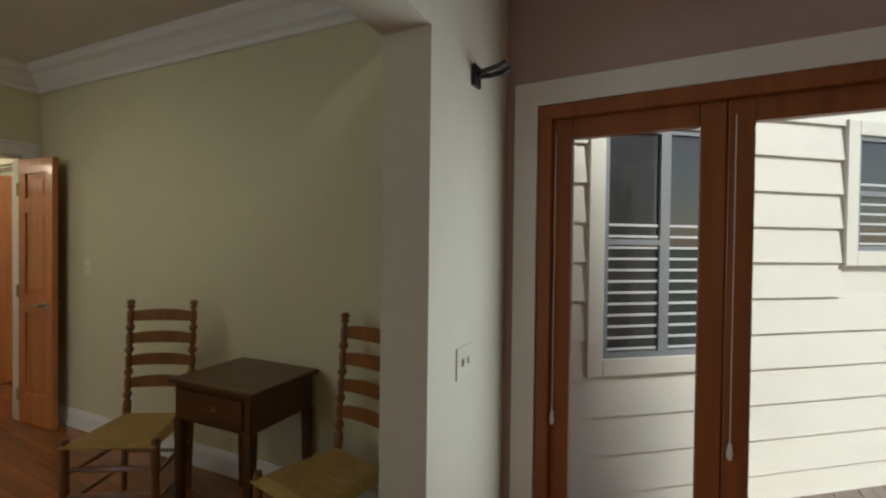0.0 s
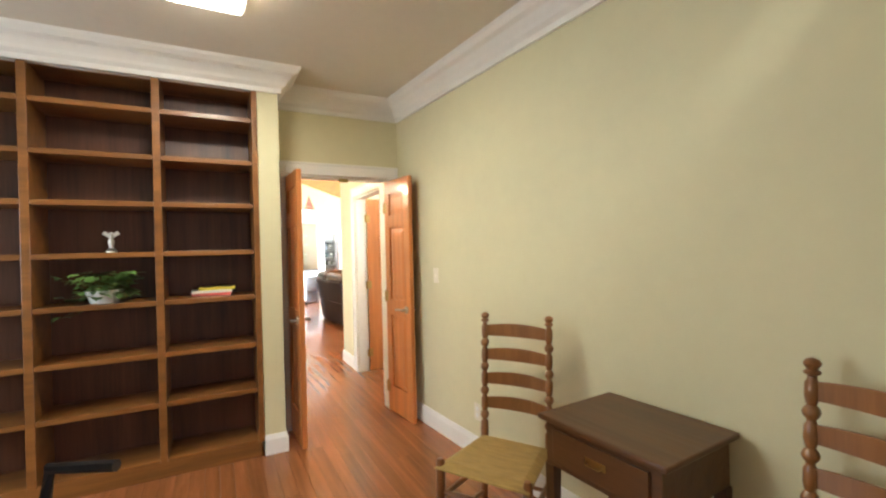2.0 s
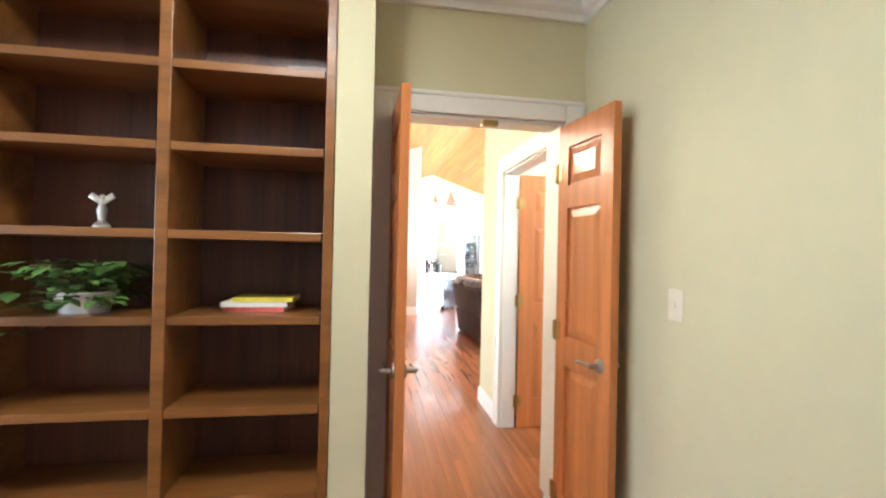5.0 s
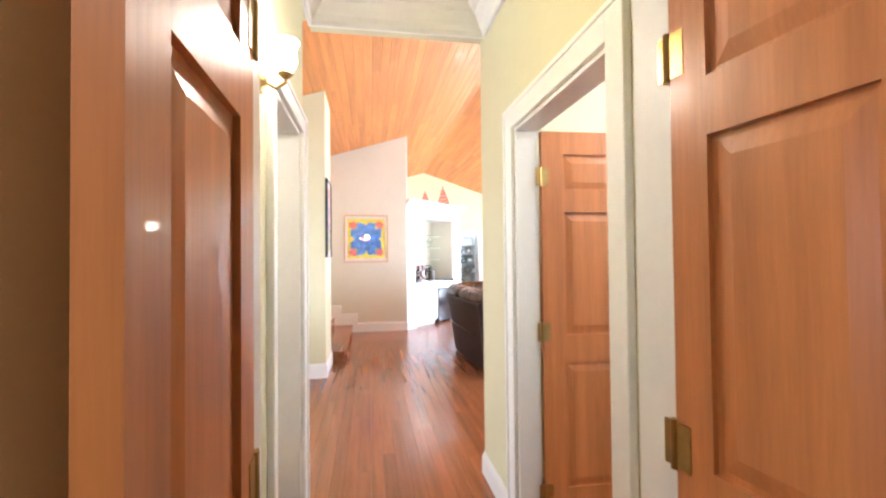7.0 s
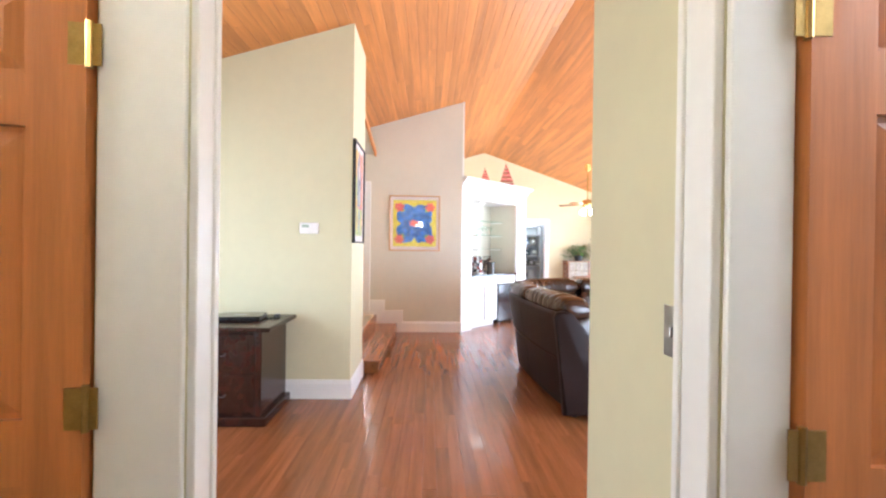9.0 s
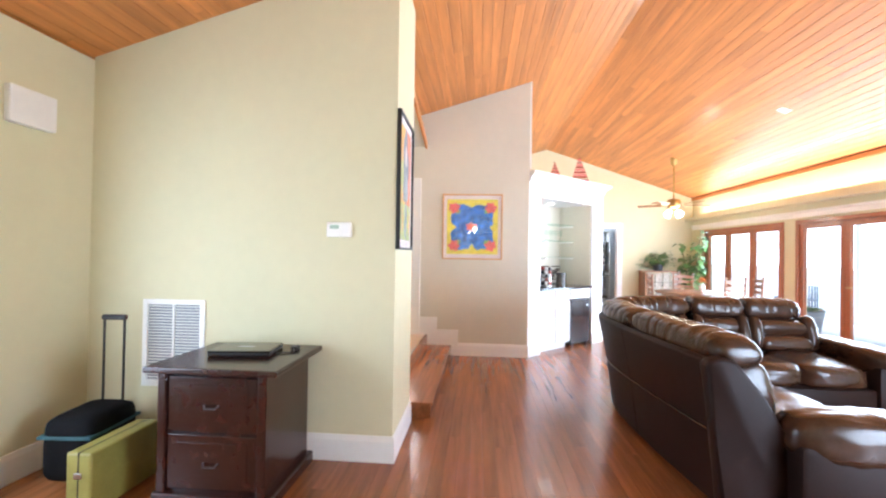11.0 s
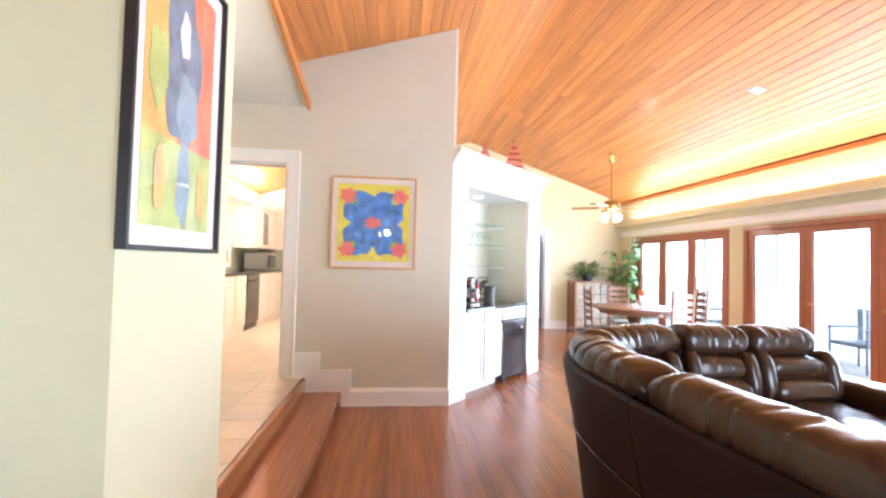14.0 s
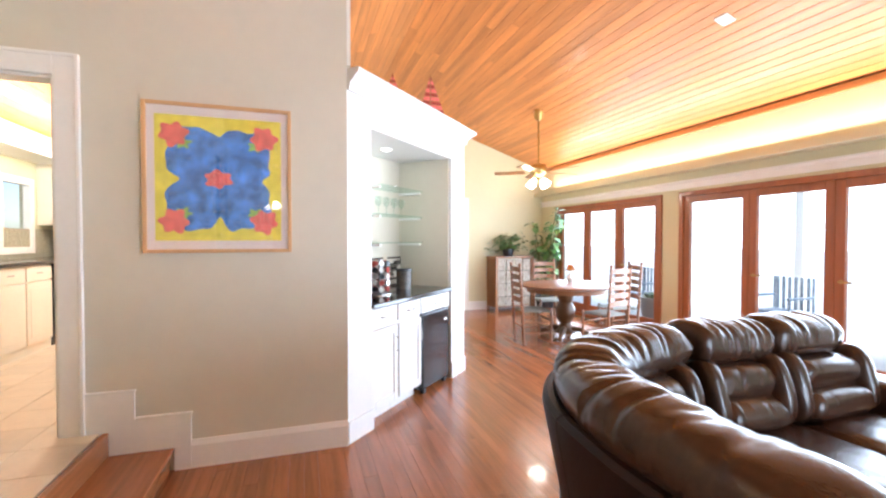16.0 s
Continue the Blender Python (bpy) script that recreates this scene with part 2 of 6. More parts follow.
def box(bm, x0, x1, y0, y1, z0, z1, bev=0.0, m=None):
    vs = [bm.verts.new((x, y, z)) for z in (z0, z1) for y in (y0, y1) for x in (x0, x1)]
    fs = [bm.faces.new([vs[i] for i in q]) for q in ((0, 2, 3, 1), (4, 5, 7, 6), (0, 1, 5, 4), (2, 6, 7, 3), (0, 4, 6, 2), (1, 3, 7, 5))]
    if m is not None:
        bmesh.ops.transform(bm, matrix=m, verts=vs)
    if bev:
        es = list({e for f in fs for e in f.edges})
        bmesh.ops.bevel(bm, geom=es, offset=bev, segments=2, profile=0.5, affect="EDGES")
    return bm


def prism(bm, pts, z0, z1):
    """A vertical prism over a polygon in plan."""
    a = [bm.verts.new((x, y, z0)) for x, y in pts]
    b = [bm.verts.new((x, y, z1 if not callable(z1) else z1(x, y))) for x, y in pts]
    n = len(pts)
    bm.faces.new(a[::-1])
    bm.faces.new(b)
    for i in range(n):
        bm.faces.new((a[i], a[(i + 1) % n], b[(i + 1) % n], b[i]))
    return bm


def lathe(bm, prof, seg=12, m=None):
    """A turned solid from (radius, height) pairs."""
    rings = []
    for r, z in prof:
        rings.append([bm.verts.new((max(r, 1e-4) * math.cos(2 * math.pi * k / seg), max(r, 1e-4) * math.sin(2 * math.pi * k / seg), z)) for k in range(seg)])
    for a, b in zip(rings, rings[1:]):
        for k in range(seg):
            bm.faces.new((a[k], a[(k + 1) % seg], b[(k + 1) % seg], b[k]))
    bm.faces.new(rings[0][::-1])
    bm.faces.new(rings[-1])
    if m is not None:
        bmesh.ops.transform(bm, matrix=m, verts=[v for r in rings for v in r])
    return bm


def tube(bm, pts, r, seg=8):
    """A round bar along points."""
    pts = [Vector(p) for p in pts]
    rings = []
    for i, p in enumerate(pts):
        d = (pts[min(i + 1, len(pts) - 1)] - pts[max(i - 1, 0)]).normalized()
        u = d.cross(Vector((0, 0, 1)) if abs(d.z) < 0.9 else Vector((1, 0, 0))).normalized()
        v = d.cross(u)
        rr = r(i / (len(pts) - 1)) if callable(r) else r
        rings.append([bm.verts.new(p + rr * (math.cos(2 * math.pi * k / seg) * u + math.sin(2 * math.pi * k / seg) * v)) for k in range(seg)])
    for a, b in zip(rings, rings[1:]):
        for k in range(seg):
            bm.faces.new((a[k], a[(k + 1) % seg], b[(k + 1) % seg], b[k]))
    bm.faces.new(rings[0][::-1])
    bm.faces.new(rings[-1])
    return bm


def sweep(bm, prof, pts, closed=False):
    """A moulding: profile (out, up) swept along plan points at height, out to the left of the way."""
    pts = [Vector(p) for p in pts]
    rings = []
    for i, p in enumerate(pts):
        a = (p - pts[i - 1]).normalized() if i else (pts[1] - p).normalized()
        b = (pts[i + 1] - p).normalized() if i < len(pts) - 1 else a
        na, nb = Vector((-a.y, a.x, 0)), Vector((-b.y, b.x, 0))
        n = (na + nb).normalized()
        n /= max(0.3, n.dot(na))
        rings.append([bm.verts.new(p + n * o + Vector((0, 0, u))) for o, u in prof])
    k = len(prof)
    for a, b in zip(rings, rings[1:]):
        for j in range(k):
            bm.faces.new((a[j], a[(j + 1) % k], b[(j + 1) % k], b[j]))
    bm.faces.new(rings[0][::-1])
    bm.faces.new(rings[-1])
    return bm


def puff(bm, sx, sy, sz, m, power=3.4, n=14, wrinkle=0.012, freq=5.0, stretch=(1, 1, 1), seed=0.0):
    """A stuffed cushion: a rounded block with creases."""
    start = len(bm.verts)
    bmesh.ops.create_cube(bm, size=2)
    bm.verts.ensure_lookup_table()
    vs = bm.verts[start:]
    es = list({e for v in vs for e in v.link_edges})
    bmesh.ops.subdivide_edges(bm, edges=es, cuts=n, use_grid_fill=True)
    bm.verts.ensure_lookup_table()
    vs = bm.verts[start:]
    for v in vs:
        c = v.co
        q = (abs(c.x) ** power + abs(c.y) ** power + abs(c.z) ** power) ** (1 / power)
        d = Vector((c.x * sx / 2, c.y * sy / 2, c.z * sz / 2)) / q
        w = noise.noise(Vector((d.x * stretch[0], d.y * stretch[1], d.z * stretch[2])) * freq + Vector((seed, seed * 2, 0)))
        w2 = 1 - abs(noise.noise(Vector((d.x * stretch[0], d.y * stretch[1], d.z * stretch[2])) * freq * 2.3 + Vector((0, seed, seed))) * 2)
        v.co = d + c.normalized() * (w * wrinkle - max(0, w2 - 0.6) * wrinkle * 1.6)
    bmesh.ops.transform(bm, matrix=m, verts=vs)
    return bm


T = Matrix.Translation


def RZ(a):
    return Matrix.Rotation(radians(a), 4, "Z")


def wall_boxes(axis, pos0, pos1, a0, a1, z0, z1, holes=()):
    """A wall between two faces, across axis, from a0 to a1, with holes (a, b, bottom, top) through it."""
    bm = B()

    def put(p, q, r, s):
        if q - p > 1e-4 and s - r > 1e-4:
            box(bm, *((pos0, pos1, p, q) if axis == "x" else (p, q, pos0, pos1)), r, s)
    at = a0
    for a, b, lo, hi in sorted(holes):
        put(at, a, z0, z1)
        put(a, b, z0, lo)
        put(a, b, hi, z1)
        at = b
    put(at, a1, z0, z1)
    return bm


# ---- structure: floors, walls, ceilings ----
def ceil_z(x, y):
    return min(3.389 + 0.297 * (y - 3.578), 4.117 - 0.345 * (y - 5.558))


HALL_L, HALL_R, HALL_END, LEFT_END = 3.745, 4.82, -4.85, -4.62
bm = B()
prism(bm, [(4.2, 0.4), (4.2, 5.3), (-3.1, 5.3), (-3.1, 9.5), (-18.2, 9.5), (-18.2, 0.4)], -0.2, -0.012)
structure("subfloor", bm, M["grout"], "plain subfloor under the oak boards")

# study, with its slightly skewed side wall
SX = -3.0


def side_y(x):
    return 4.83 + 0.071 * (x + 3.0)


bm = B()
prism(bm, [(-3.0, side_y(-3)), (0.62, side_y(0.62)), (0.62, side_y(0.62) + 0.14), (-3.0, side_y(-3) + 0.14)], 0, 2.76)
structure("wall_study_side", bm, M["wall"], "olive-cream painted study wall")
structure("wall_study_door", wall_boxes("x", SX - 0.13, SX, 3.76, 4.83, 0, 2.76, [(3.86, 4.72, -0.1, 2.06)]), M["wall"], "painted wall around the double door")
bm = box(B(), -3.0, -2.64, 3.632, 3.772, 0, 2.76)
structure("wall_study_return", bm, M["wall"], "painted stub wall beside the bookcase")
structure("wall_study_back", wall_boxes("x", SX - 0.13, SX, 0.4, 3.76, 0, 2.76), M["wall"])
structure("wall_study_far", wall_boxes("y", 0.3, 0.4, SX - 0.13, 4.2, 0, 2.76, [(-2.3, -0.5, 0.85, 2.1)]), M["wall"])
bm = B()
prism(bm, [(-3.13, 0.3), (0.62, 0.3), (0.62, 5.2), (-3.13, 5.0)], 2.74, 2.86)
structure("ceiling_study", bm, M["ceil"], "cream painted study ceiling")
# sunroom where the walk begins: pillar, beam, patio door wall
bm = box(B(), 0.62, 0.8, 4.41, 5.24, 0, 2.6)
structure("wall_pillar", bm, M["wallgrey"], "painted wall end at the wide opening")
bm = box(B(), 0.62, 0.8, 0.4, 4.41, 2.1, 2.6)
structure("beam", bm, M["wallgrey"], "painted beam over the wide opening")
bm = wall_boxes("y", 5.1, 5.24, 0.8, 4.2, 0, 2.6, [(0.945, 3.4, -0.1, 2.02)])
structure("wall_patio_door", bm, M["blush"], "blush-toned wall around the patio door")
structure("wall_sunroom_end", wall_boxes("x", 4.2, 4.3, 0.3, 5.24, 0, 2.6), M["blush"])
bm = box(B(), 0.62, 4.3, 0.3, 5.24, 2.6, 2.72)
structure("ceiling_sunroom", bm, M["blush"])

# hall
structure("wall_hall_right", wall_boxes("y", HALL_R, HALL_R + 0.12, HALL_END, -3.13, 0, 2.96, [(-4.32, -3.42, -0.1, 2.05)]), M["wall"], "cream hall wall")
structure("wall_hall_left", wall_boxes("y", HALL_L - 0.19, HALL_L, LEFT_END, -3.13, 0, 2.96, [(-4.53, -3.86, -0.1, 2.05)]), M["wall"], "cream hall wall")
bm = box(B(), HALL_END, -3.13, HALL_L, HALL_R, 2.94, 3.04)
structure("ceiling_hall", bm, M["ceil"], "white hall ceiling")
# bedroom and closet beside the hall
structure("wall_bedroom_end", wall_boxes("y", 6.3, 6.4, HALL_END, -3.0, 0, 2.6), M["cool"])
structure("wall_bedroom_side", wall_boxes("x", -3.13, -3.0, 4.97, 6.3, 0, 2.6), M["cool"])
bm = box(B(), HALL_END, -3.0, HALL_R + 0.12, 6.4, 2.6, 2.7)
structure("ceiling_bedroom", bm, M["cool"])
structure("wall_closet_end", wall_boxes("y", 1.5, 1.6, LEFT_END + 0.09, -3.13, 0, 2.6), M["wall"])
bm = box(B(), LEFT_END + 0.09, -3.13, 1.5, HALL_L - 0.19, 2.6, 2.7)
structure("ceiling_closet", bm, M["ceil"])

# great room
GX0, GX1, GY0, GY1 = -15.7, HALL_END, 1.4, 9.29
bm = B()
prism(bm, [(LEFT_END, GY0), (LEFT_END + 0.085, GY0), (LEFT_END + 0.085, HALL_L - 0.19), (LEFT_END, HALL_L - 0.19)], 0, ceil_z)
prism(bm, [(HALL_END, HALL_L - 0.1), (LEFT_END, HALL_L - 0.1), (LEFT_END, HALL_L), (HALL_END, HALL_L)], 2.8, ceil_z)
prism(bm, [(LEFT_END, HALL_L - 0.19), (LEFT_END + 0.085, HALL_L - 0.19), (LEFT_END + 0.085, HALL_L), (LEFT_END, HALL_L)], 2.96, ceil_z)
prism(bm, [(HALL_END - 0.12, HALL_R), (HALL_END, HALL_R), (HALL_END, 5.78), (HALL_END - 0.12, 5.78)], 0, ceil_z)
prism(bm, [(HALL_END - 0.12, 5.78), (HALL_END, 5.78), (HALL_END, 6.6), (HALL_END - 0.12, 6.6)], 0, ceil_z)
prism(bm, [(HALL_END - 0.12, 6.6), (HALL_END, 6.6), (HALL_END, 8.8), (HALL_END - 0.12, 8.8)], 2.02, ceil_z)
prism(bm, [(HALL_END - 0.12, 8.8), (HALL_END, 8.8), (HALL_END, GY1), (HALL_END - 0.12, GY1)], 0, ceil_z)
prism(bm, [(HALL_END - 0.12, HALL_L), (HALL_END, HALL_L), (HALL_END, HALL_R), (HALL_END - 0.12, HALL_R)], 2.8, ceil_z)
structure("wall_great_east", bm, M["wall"], "cream gable wall at the hall's end")
bm = wall_boxes("y", GY0 - 0.12, GY0, -18.0, LEFT_END + 0.085, 0, 2.72, [(-14.2, -13.0, 1.25, 2.1), (-6.6, -5.3, 0.3, 2.05)])
structure("wall_great_south", bm, M["wall"], "cream low side wall")
bm = B()
prism(bm, [(-8.2, GY0), (-7.5, GY0), (-7.5, 3.58), (-8.2, 3.58)], 0, ceil_z)
structure("wall_thermostat", bm, M["wall"], "cream wall block beside the stairs")
PX = -10.64
bm = B()
prism(bm, [(PX - 0.12, GY0), (PX, GY0), (PX, 2.357), (PX - 0.12, 2.357)], 0.275, ceil_z)
prism(bm, [(PX - 0.12, 2.357), (PX, 2.357), (PX, 3.2), (PX - 0.12, 3.2)], 2.31, ceil_z)
prism(bm, [(PX - 0.12, 3.2), (PX, 3.2), (PX, 4.8), (PX - 0.12, 4.8)], 0, ceil_z)
structure("wall_painting", bm, M["wallgrey"], "greige wall with a sloping top")
bm = B()
prism(bm, [(PX - 0.125, 4.8), (PX + 0.004, 4.8), (PX + 0.004, 4.825), (PX - 0.125, 4.825)], 2.56, ceil_z)
structure("trim_wall_end", bm, M["white"], "white corner trim of the sloping wall")
bm = B()
prism(bm, [(GX0 - 0.12, 4.5), (GX0, 4.5), (GX0, 5.776), (GX0 - 0.12, 5.776)], 0, ceil_z)
prism(bm, [(GX0 - 0.12, 5.776), (GX0, 5.776), (GX0, 6.9), (GX0 - 0.12, 6.9)], 0, ceil_z)
prism(bm, [(GX0 - 0.12, 6.9), (GX0, 6.9), (GX0, 7.52), (GX0 - 0.12, 7.52)], 2.1, ceil_z)
prism(bm, [(GX0 - 0.12, 7.52), (GX0, 7.52), (GX0, GY1), (GX0 - 0.12, GY1)], 0, ceil_z)
structure("wall_great_west", bm, M["wall"], "cream gable wall behind the dining table")
W1, W2 = (-15.1, -12.5), (-12.2, -8.6)
bm = wall_boxes("y", GY1, GY1 + 0.16, GX0 - 0.12, HALL_END, 0, 3.0, [(W1[0], W1[1], 0.02, 2.02), (W2[0], W2[1], 0.02, 2.02)])
structure("wall_windows", bm, M["wall"], "cream wall of glazed doors")
structure("wall_kitchen_right", wall_boxes("y", 4.5, 4.6, GX0, PX - 0.12, 0, 2.5), M["white"])
structure("wall_kitchen_end", wall_boxes("x", -16.0, GX0 - 0.12, GY0, 4.6, 0, 4), M["cream"])
structure("wall_pantry", wall_boxes("x", -17.6, -17.5, 6.0, 8.6, 0, 2.6), M["cool"])
structure("wall_pantry_side", wall_boxes("y", 6.0, 6.1, -17.5, GX0 - 0.12, 0, 2.6), M["cool"])
structure("wall_pantry_side", wall_boxes("y", 8.5, 8.6, -17.5, GX0 - 0.12, 0, 2.6), M["cool"])
structure("ceiling_pantry", box(B(), -17.5, GX0 - 0.12, 6.0, 8.6, 2.6, 2.7), M["cool"])

# board ceiling: one mesh of separate boards along x with v-joints
bm = B()
rows = np.arange(0.9, 9.5, 0.098)
rng = random.Random(4)
for y in rows:
    a, b = y + 0.0014, y + 0.0966
    if b > GY1:
        continue
    x = -18.0 + rng.random() * 2
    ends = [-18.0]
    while x < LEFT_END - 0.6:
        ends.append(x)
        x += 2.2 + 2.4 * rng.random()
    ends.append(LEFT_END)
    for p, q in zip(ends, ends[1:]):
        zs = [ceil_z(0, v) for v in (a, a + 0.004, b - 0.004, b)]
        zs[0] += 0.003
        zs[3] += 0.003
        ys = (a, a + 0.004, b - 0.004, b)
        r0 = [bm.verts.new((p + 0.001, v, z)) for v, z in zip(ys, zs)]
        r1 = [bm.verts.new((q - 0.001, v, z)) for v, z in zip(ys, zs)]
        for k in range(3):
            bm.faces.new((r0[k], r0[k + 1], r1[k + 1], r1[k]))
structure("ceiling_boards", bm, M["ceilwood"], "vaulted ceiling of varnished pine boards")
bm = B()
for y0, y1 in ((0.8, 5.776), (5.776, 9.5)):
    q = [bm.verts.new((x, y, ceil_z(0, y) + h)) for h in (0.012, 0.1) for x, y in ((-18.2, y0), (LEFT_END + 0.1, y0), (LEFT_END + 0.1, y1), (-18.2, y1))]
    bm.faces.new(q[:4])
    bm.faces.new(q[4:])
    for k in range(4):
        bm.faces.new((q[k], q[(k + 1) % 4], q[4 + (k + 1) % 4], q[4 + k]))
structure("ceiling_deck", bm, M["frame"], "dark roof deck over the boards")

# dropped sloping white ceiling over the landing, edged with wood
bm = B()
zz = [(-10.64, 2.87), (-8.2, 3.375)]
v = [bm.verts.new((x, y, z + h)) for h in (0, 0.04) for x, z in zz for y in (GY0, 3.37)]
for q in ((0, 1, 3, 2), (4, 6, 7, 5), (0, 4, 5, 1), (2, 3, 7, 6), (1, 5, 7, 3), (0, 2, 6, 4)):
    bm.faces.new([v[i] for i in q])
structure("ceiling_landing", bm, M["ceil"], "white sloping ceiling panel over the landing")
bm = B()
v = [bm.verts.new((x, y, z + h)) for h in (-0.03, 0.06) for x, z in zz for y in (3.372, 3.4)]
for q in ((0, 1, 3, 2), (4, 6, 7, 5), (0, 4, 5, 1), (2, 3, 7, 6), (1, 5, 7, 3), (0, 2, 6, 4)):
    bm.faces.new([v[i] for i in q])
structure("trim_landing", bm, M["ceilwood"], "pine edge strip")

# stairs to the kitchen landing
bm = box(B(), -10.64, -8.31, 3.42, 3.74, 0, 0.112)
stair = structure("stair_step", bm, M["floorisl"], "oak step up to the kitchen")
part("tread", box(B(), -10.64, -8.29, 3.42, 3.765, 0.112, 0.138, 0.006), M["floorisl"], stair)
bm = box(B(), -18.0, -8.2, GY0, 3.4, -0.01, 0.262)
landing = structure("landing", bm, M["grout"], "raised kitchen floor bed")
part("nosing", box(B(), -10.64, -8.2, 3.4, 3.435, 0.138, 0.275, 0.006), M["floorisl"], landing, "oak landing edge")

# trim: baseboards, crown, casings
BASE = [(0, 0), (0.016, 0), (0.016, 0.105), (0.01, 0.125), (0.006, 0.14), (0, 0.14)]
CROWN = [(0, -0.17), (0.02, -0.17), (0.025, -0.14), (0.05, -0.12), (0.06, -0.1), (0.09, -0.06), (0.12, -0.045), (0.14, -0.02), (0.145, 0), (0, 0)]


def baseboard(pts, h=0.14):
    structure("baseboard", sweep(B(), [(o, u if u < 0.1 else u + h - 0.14) for o, u in BASE], [(x, y, 0) for x, y in pts]), M["white"], "white painted baseboard")


def crown(pts, z):
    structure("trim_crown", sweep(B(), CROWN, [(x, y, z) for x, y in pts]), M["white"], "white crown moulding")


baseboard([(0.61, side_y(0.61)), (-3.0, side_y(-3))])
baseboard([(-3.0, 3.772), (-2.64, 3.772), (-2.64, 3.632)])
crown([(0.61, side_y(0.61)), (-3.0, side_y(-3)), (-3.0, 3.772), (-2.64, 3.772), (-2.64, 0.4), (0.6, 0.4)], 2.74)
baseboard([(-4.45, HALL_R), (HALL_END - 0.12, HALL_R), (HALL_END - 0.12, 6.6)])
baseboard([(LEFT_END, GY0), (LEFT_END, HALL_L)])
baseboard([(-8.21, 3.58), (-7.5, 3.58), (-7.5, GY0), (LEFT_END, GY0)], 0.172)
baseboard([(GX0, GY1), (GX0, 7.63)], 0.172)
baseboard([(PX, 4.8), (PX, 3.858)], 0.172)
baseboard([(W1[1] + 0.28, GY1), (W1[1] + 0.02, GY1)])
bm = B()
box(bm, PX, PX + 0.018, 3.565, 3.858, 0.139, 0.335)
box(bm, PX, PX + 0.018, 3.322, 3.565, 0.139, 0.5)
box(bm, PX, PX + 0.018, 3.767, 3.858, 0.0, 0.139)
for y0, y1, z in ((3.322, 3.572, 0.5), (3.572, 3.865, 0.335)):
    box(bm, PX, PX + 0.024, y0, y1, z, z + 0.014, 0.003)
structure("baseboard", box(B(), PX, PX + 0.018, GY0, 2.232, 0.276, 0.44, 0.004), M["white"], "white baseboard on the landing")
structure("baseboard_stepped", bm, M["white"], "white baseboard stepping up the stairs")
crown([(-3.13, HALL_R), (HALL_END, HALL_R), (HALL_END, HALL_L), (-3.13, HALL_L)], 2.94)
structure("wall_hall_head", box(B(), -3.13, -3.004, HALL_L, HALL_R, 2.761, 2.96), M["wall"])


def casing(name, axis, face, sign, a, b, top, w=0.105, z0=0.0, depth=0.0, jamb=None):
    """Door casing on a wall's face: two legs, a head, and the jamb lining through the wall."""
    bm = B()
    f0, f1 = sorted((face, face + sign * 0.02))
    g0, g1 = sorted((face, face + sign * 0.028))

    def put(p, q, r, s, e0=f0, e1=f1):
        box(bm, *((e0, e1, p, q) if axis == "x" else (p, q, e0, e1)), r, s, 0.004)
    put(a - w, a, z0, top + w)
    put(b, b + w, z0, top + w)
    put(a, b, top, top + w)
    put(a - w - 0.003, a - w + 0.018, z0, top + w + 0.003, g0, g1)
    put(b + w - 0.018, b + w + 0.003, z0, top + w + 0.003, g0, g1)
    put(a - w + 0.018, b + w - 0.018, top + w - 0.018, top + w + 0.003, g0, g1)
    if jamb is not None:
        j0, j1 = sorted((face - sign * 0.001, jamb))
        put(a, a + 0.018, z0, top, j0, j1)
        put(b - 0.018, b, z0, top, j0, j1)
        put(a + 0.018, b - 0.018, top - 0.018, top, j0, j1)
    return structure(name, bm, M["white"], "white painted door casing")


casing("trim_study_door", "x", SX, 1, 3.86, 4.72, 2.06, 0.1, jamb=SX - 0.13)
casing("trim_study_door", "x", SX - 0.13, -1, 3.86, 4.72, 2.06, 0.09)
casing("trim_bedroom_door", "y", HALL_R, -1, -4.32, -3.42, 2.05, jamb=HALL_R + 0.12)
casing("trim_closet_door", "y", HALL_L, 1, -4.53, -3.86, 2.05, 0.086, jamb=HALL_L - 0.19)
casing("trim_kitchen_door", "x", PX, 1, 2.357, 3.2, 2.31, 0.12, 0.275, jamb=PX - 0.12)
casing("trim_pantry_door", "x", GX0, 1, 6.9, 7.52, 2.1, 0.11, jamb=GX0 - 0.12)


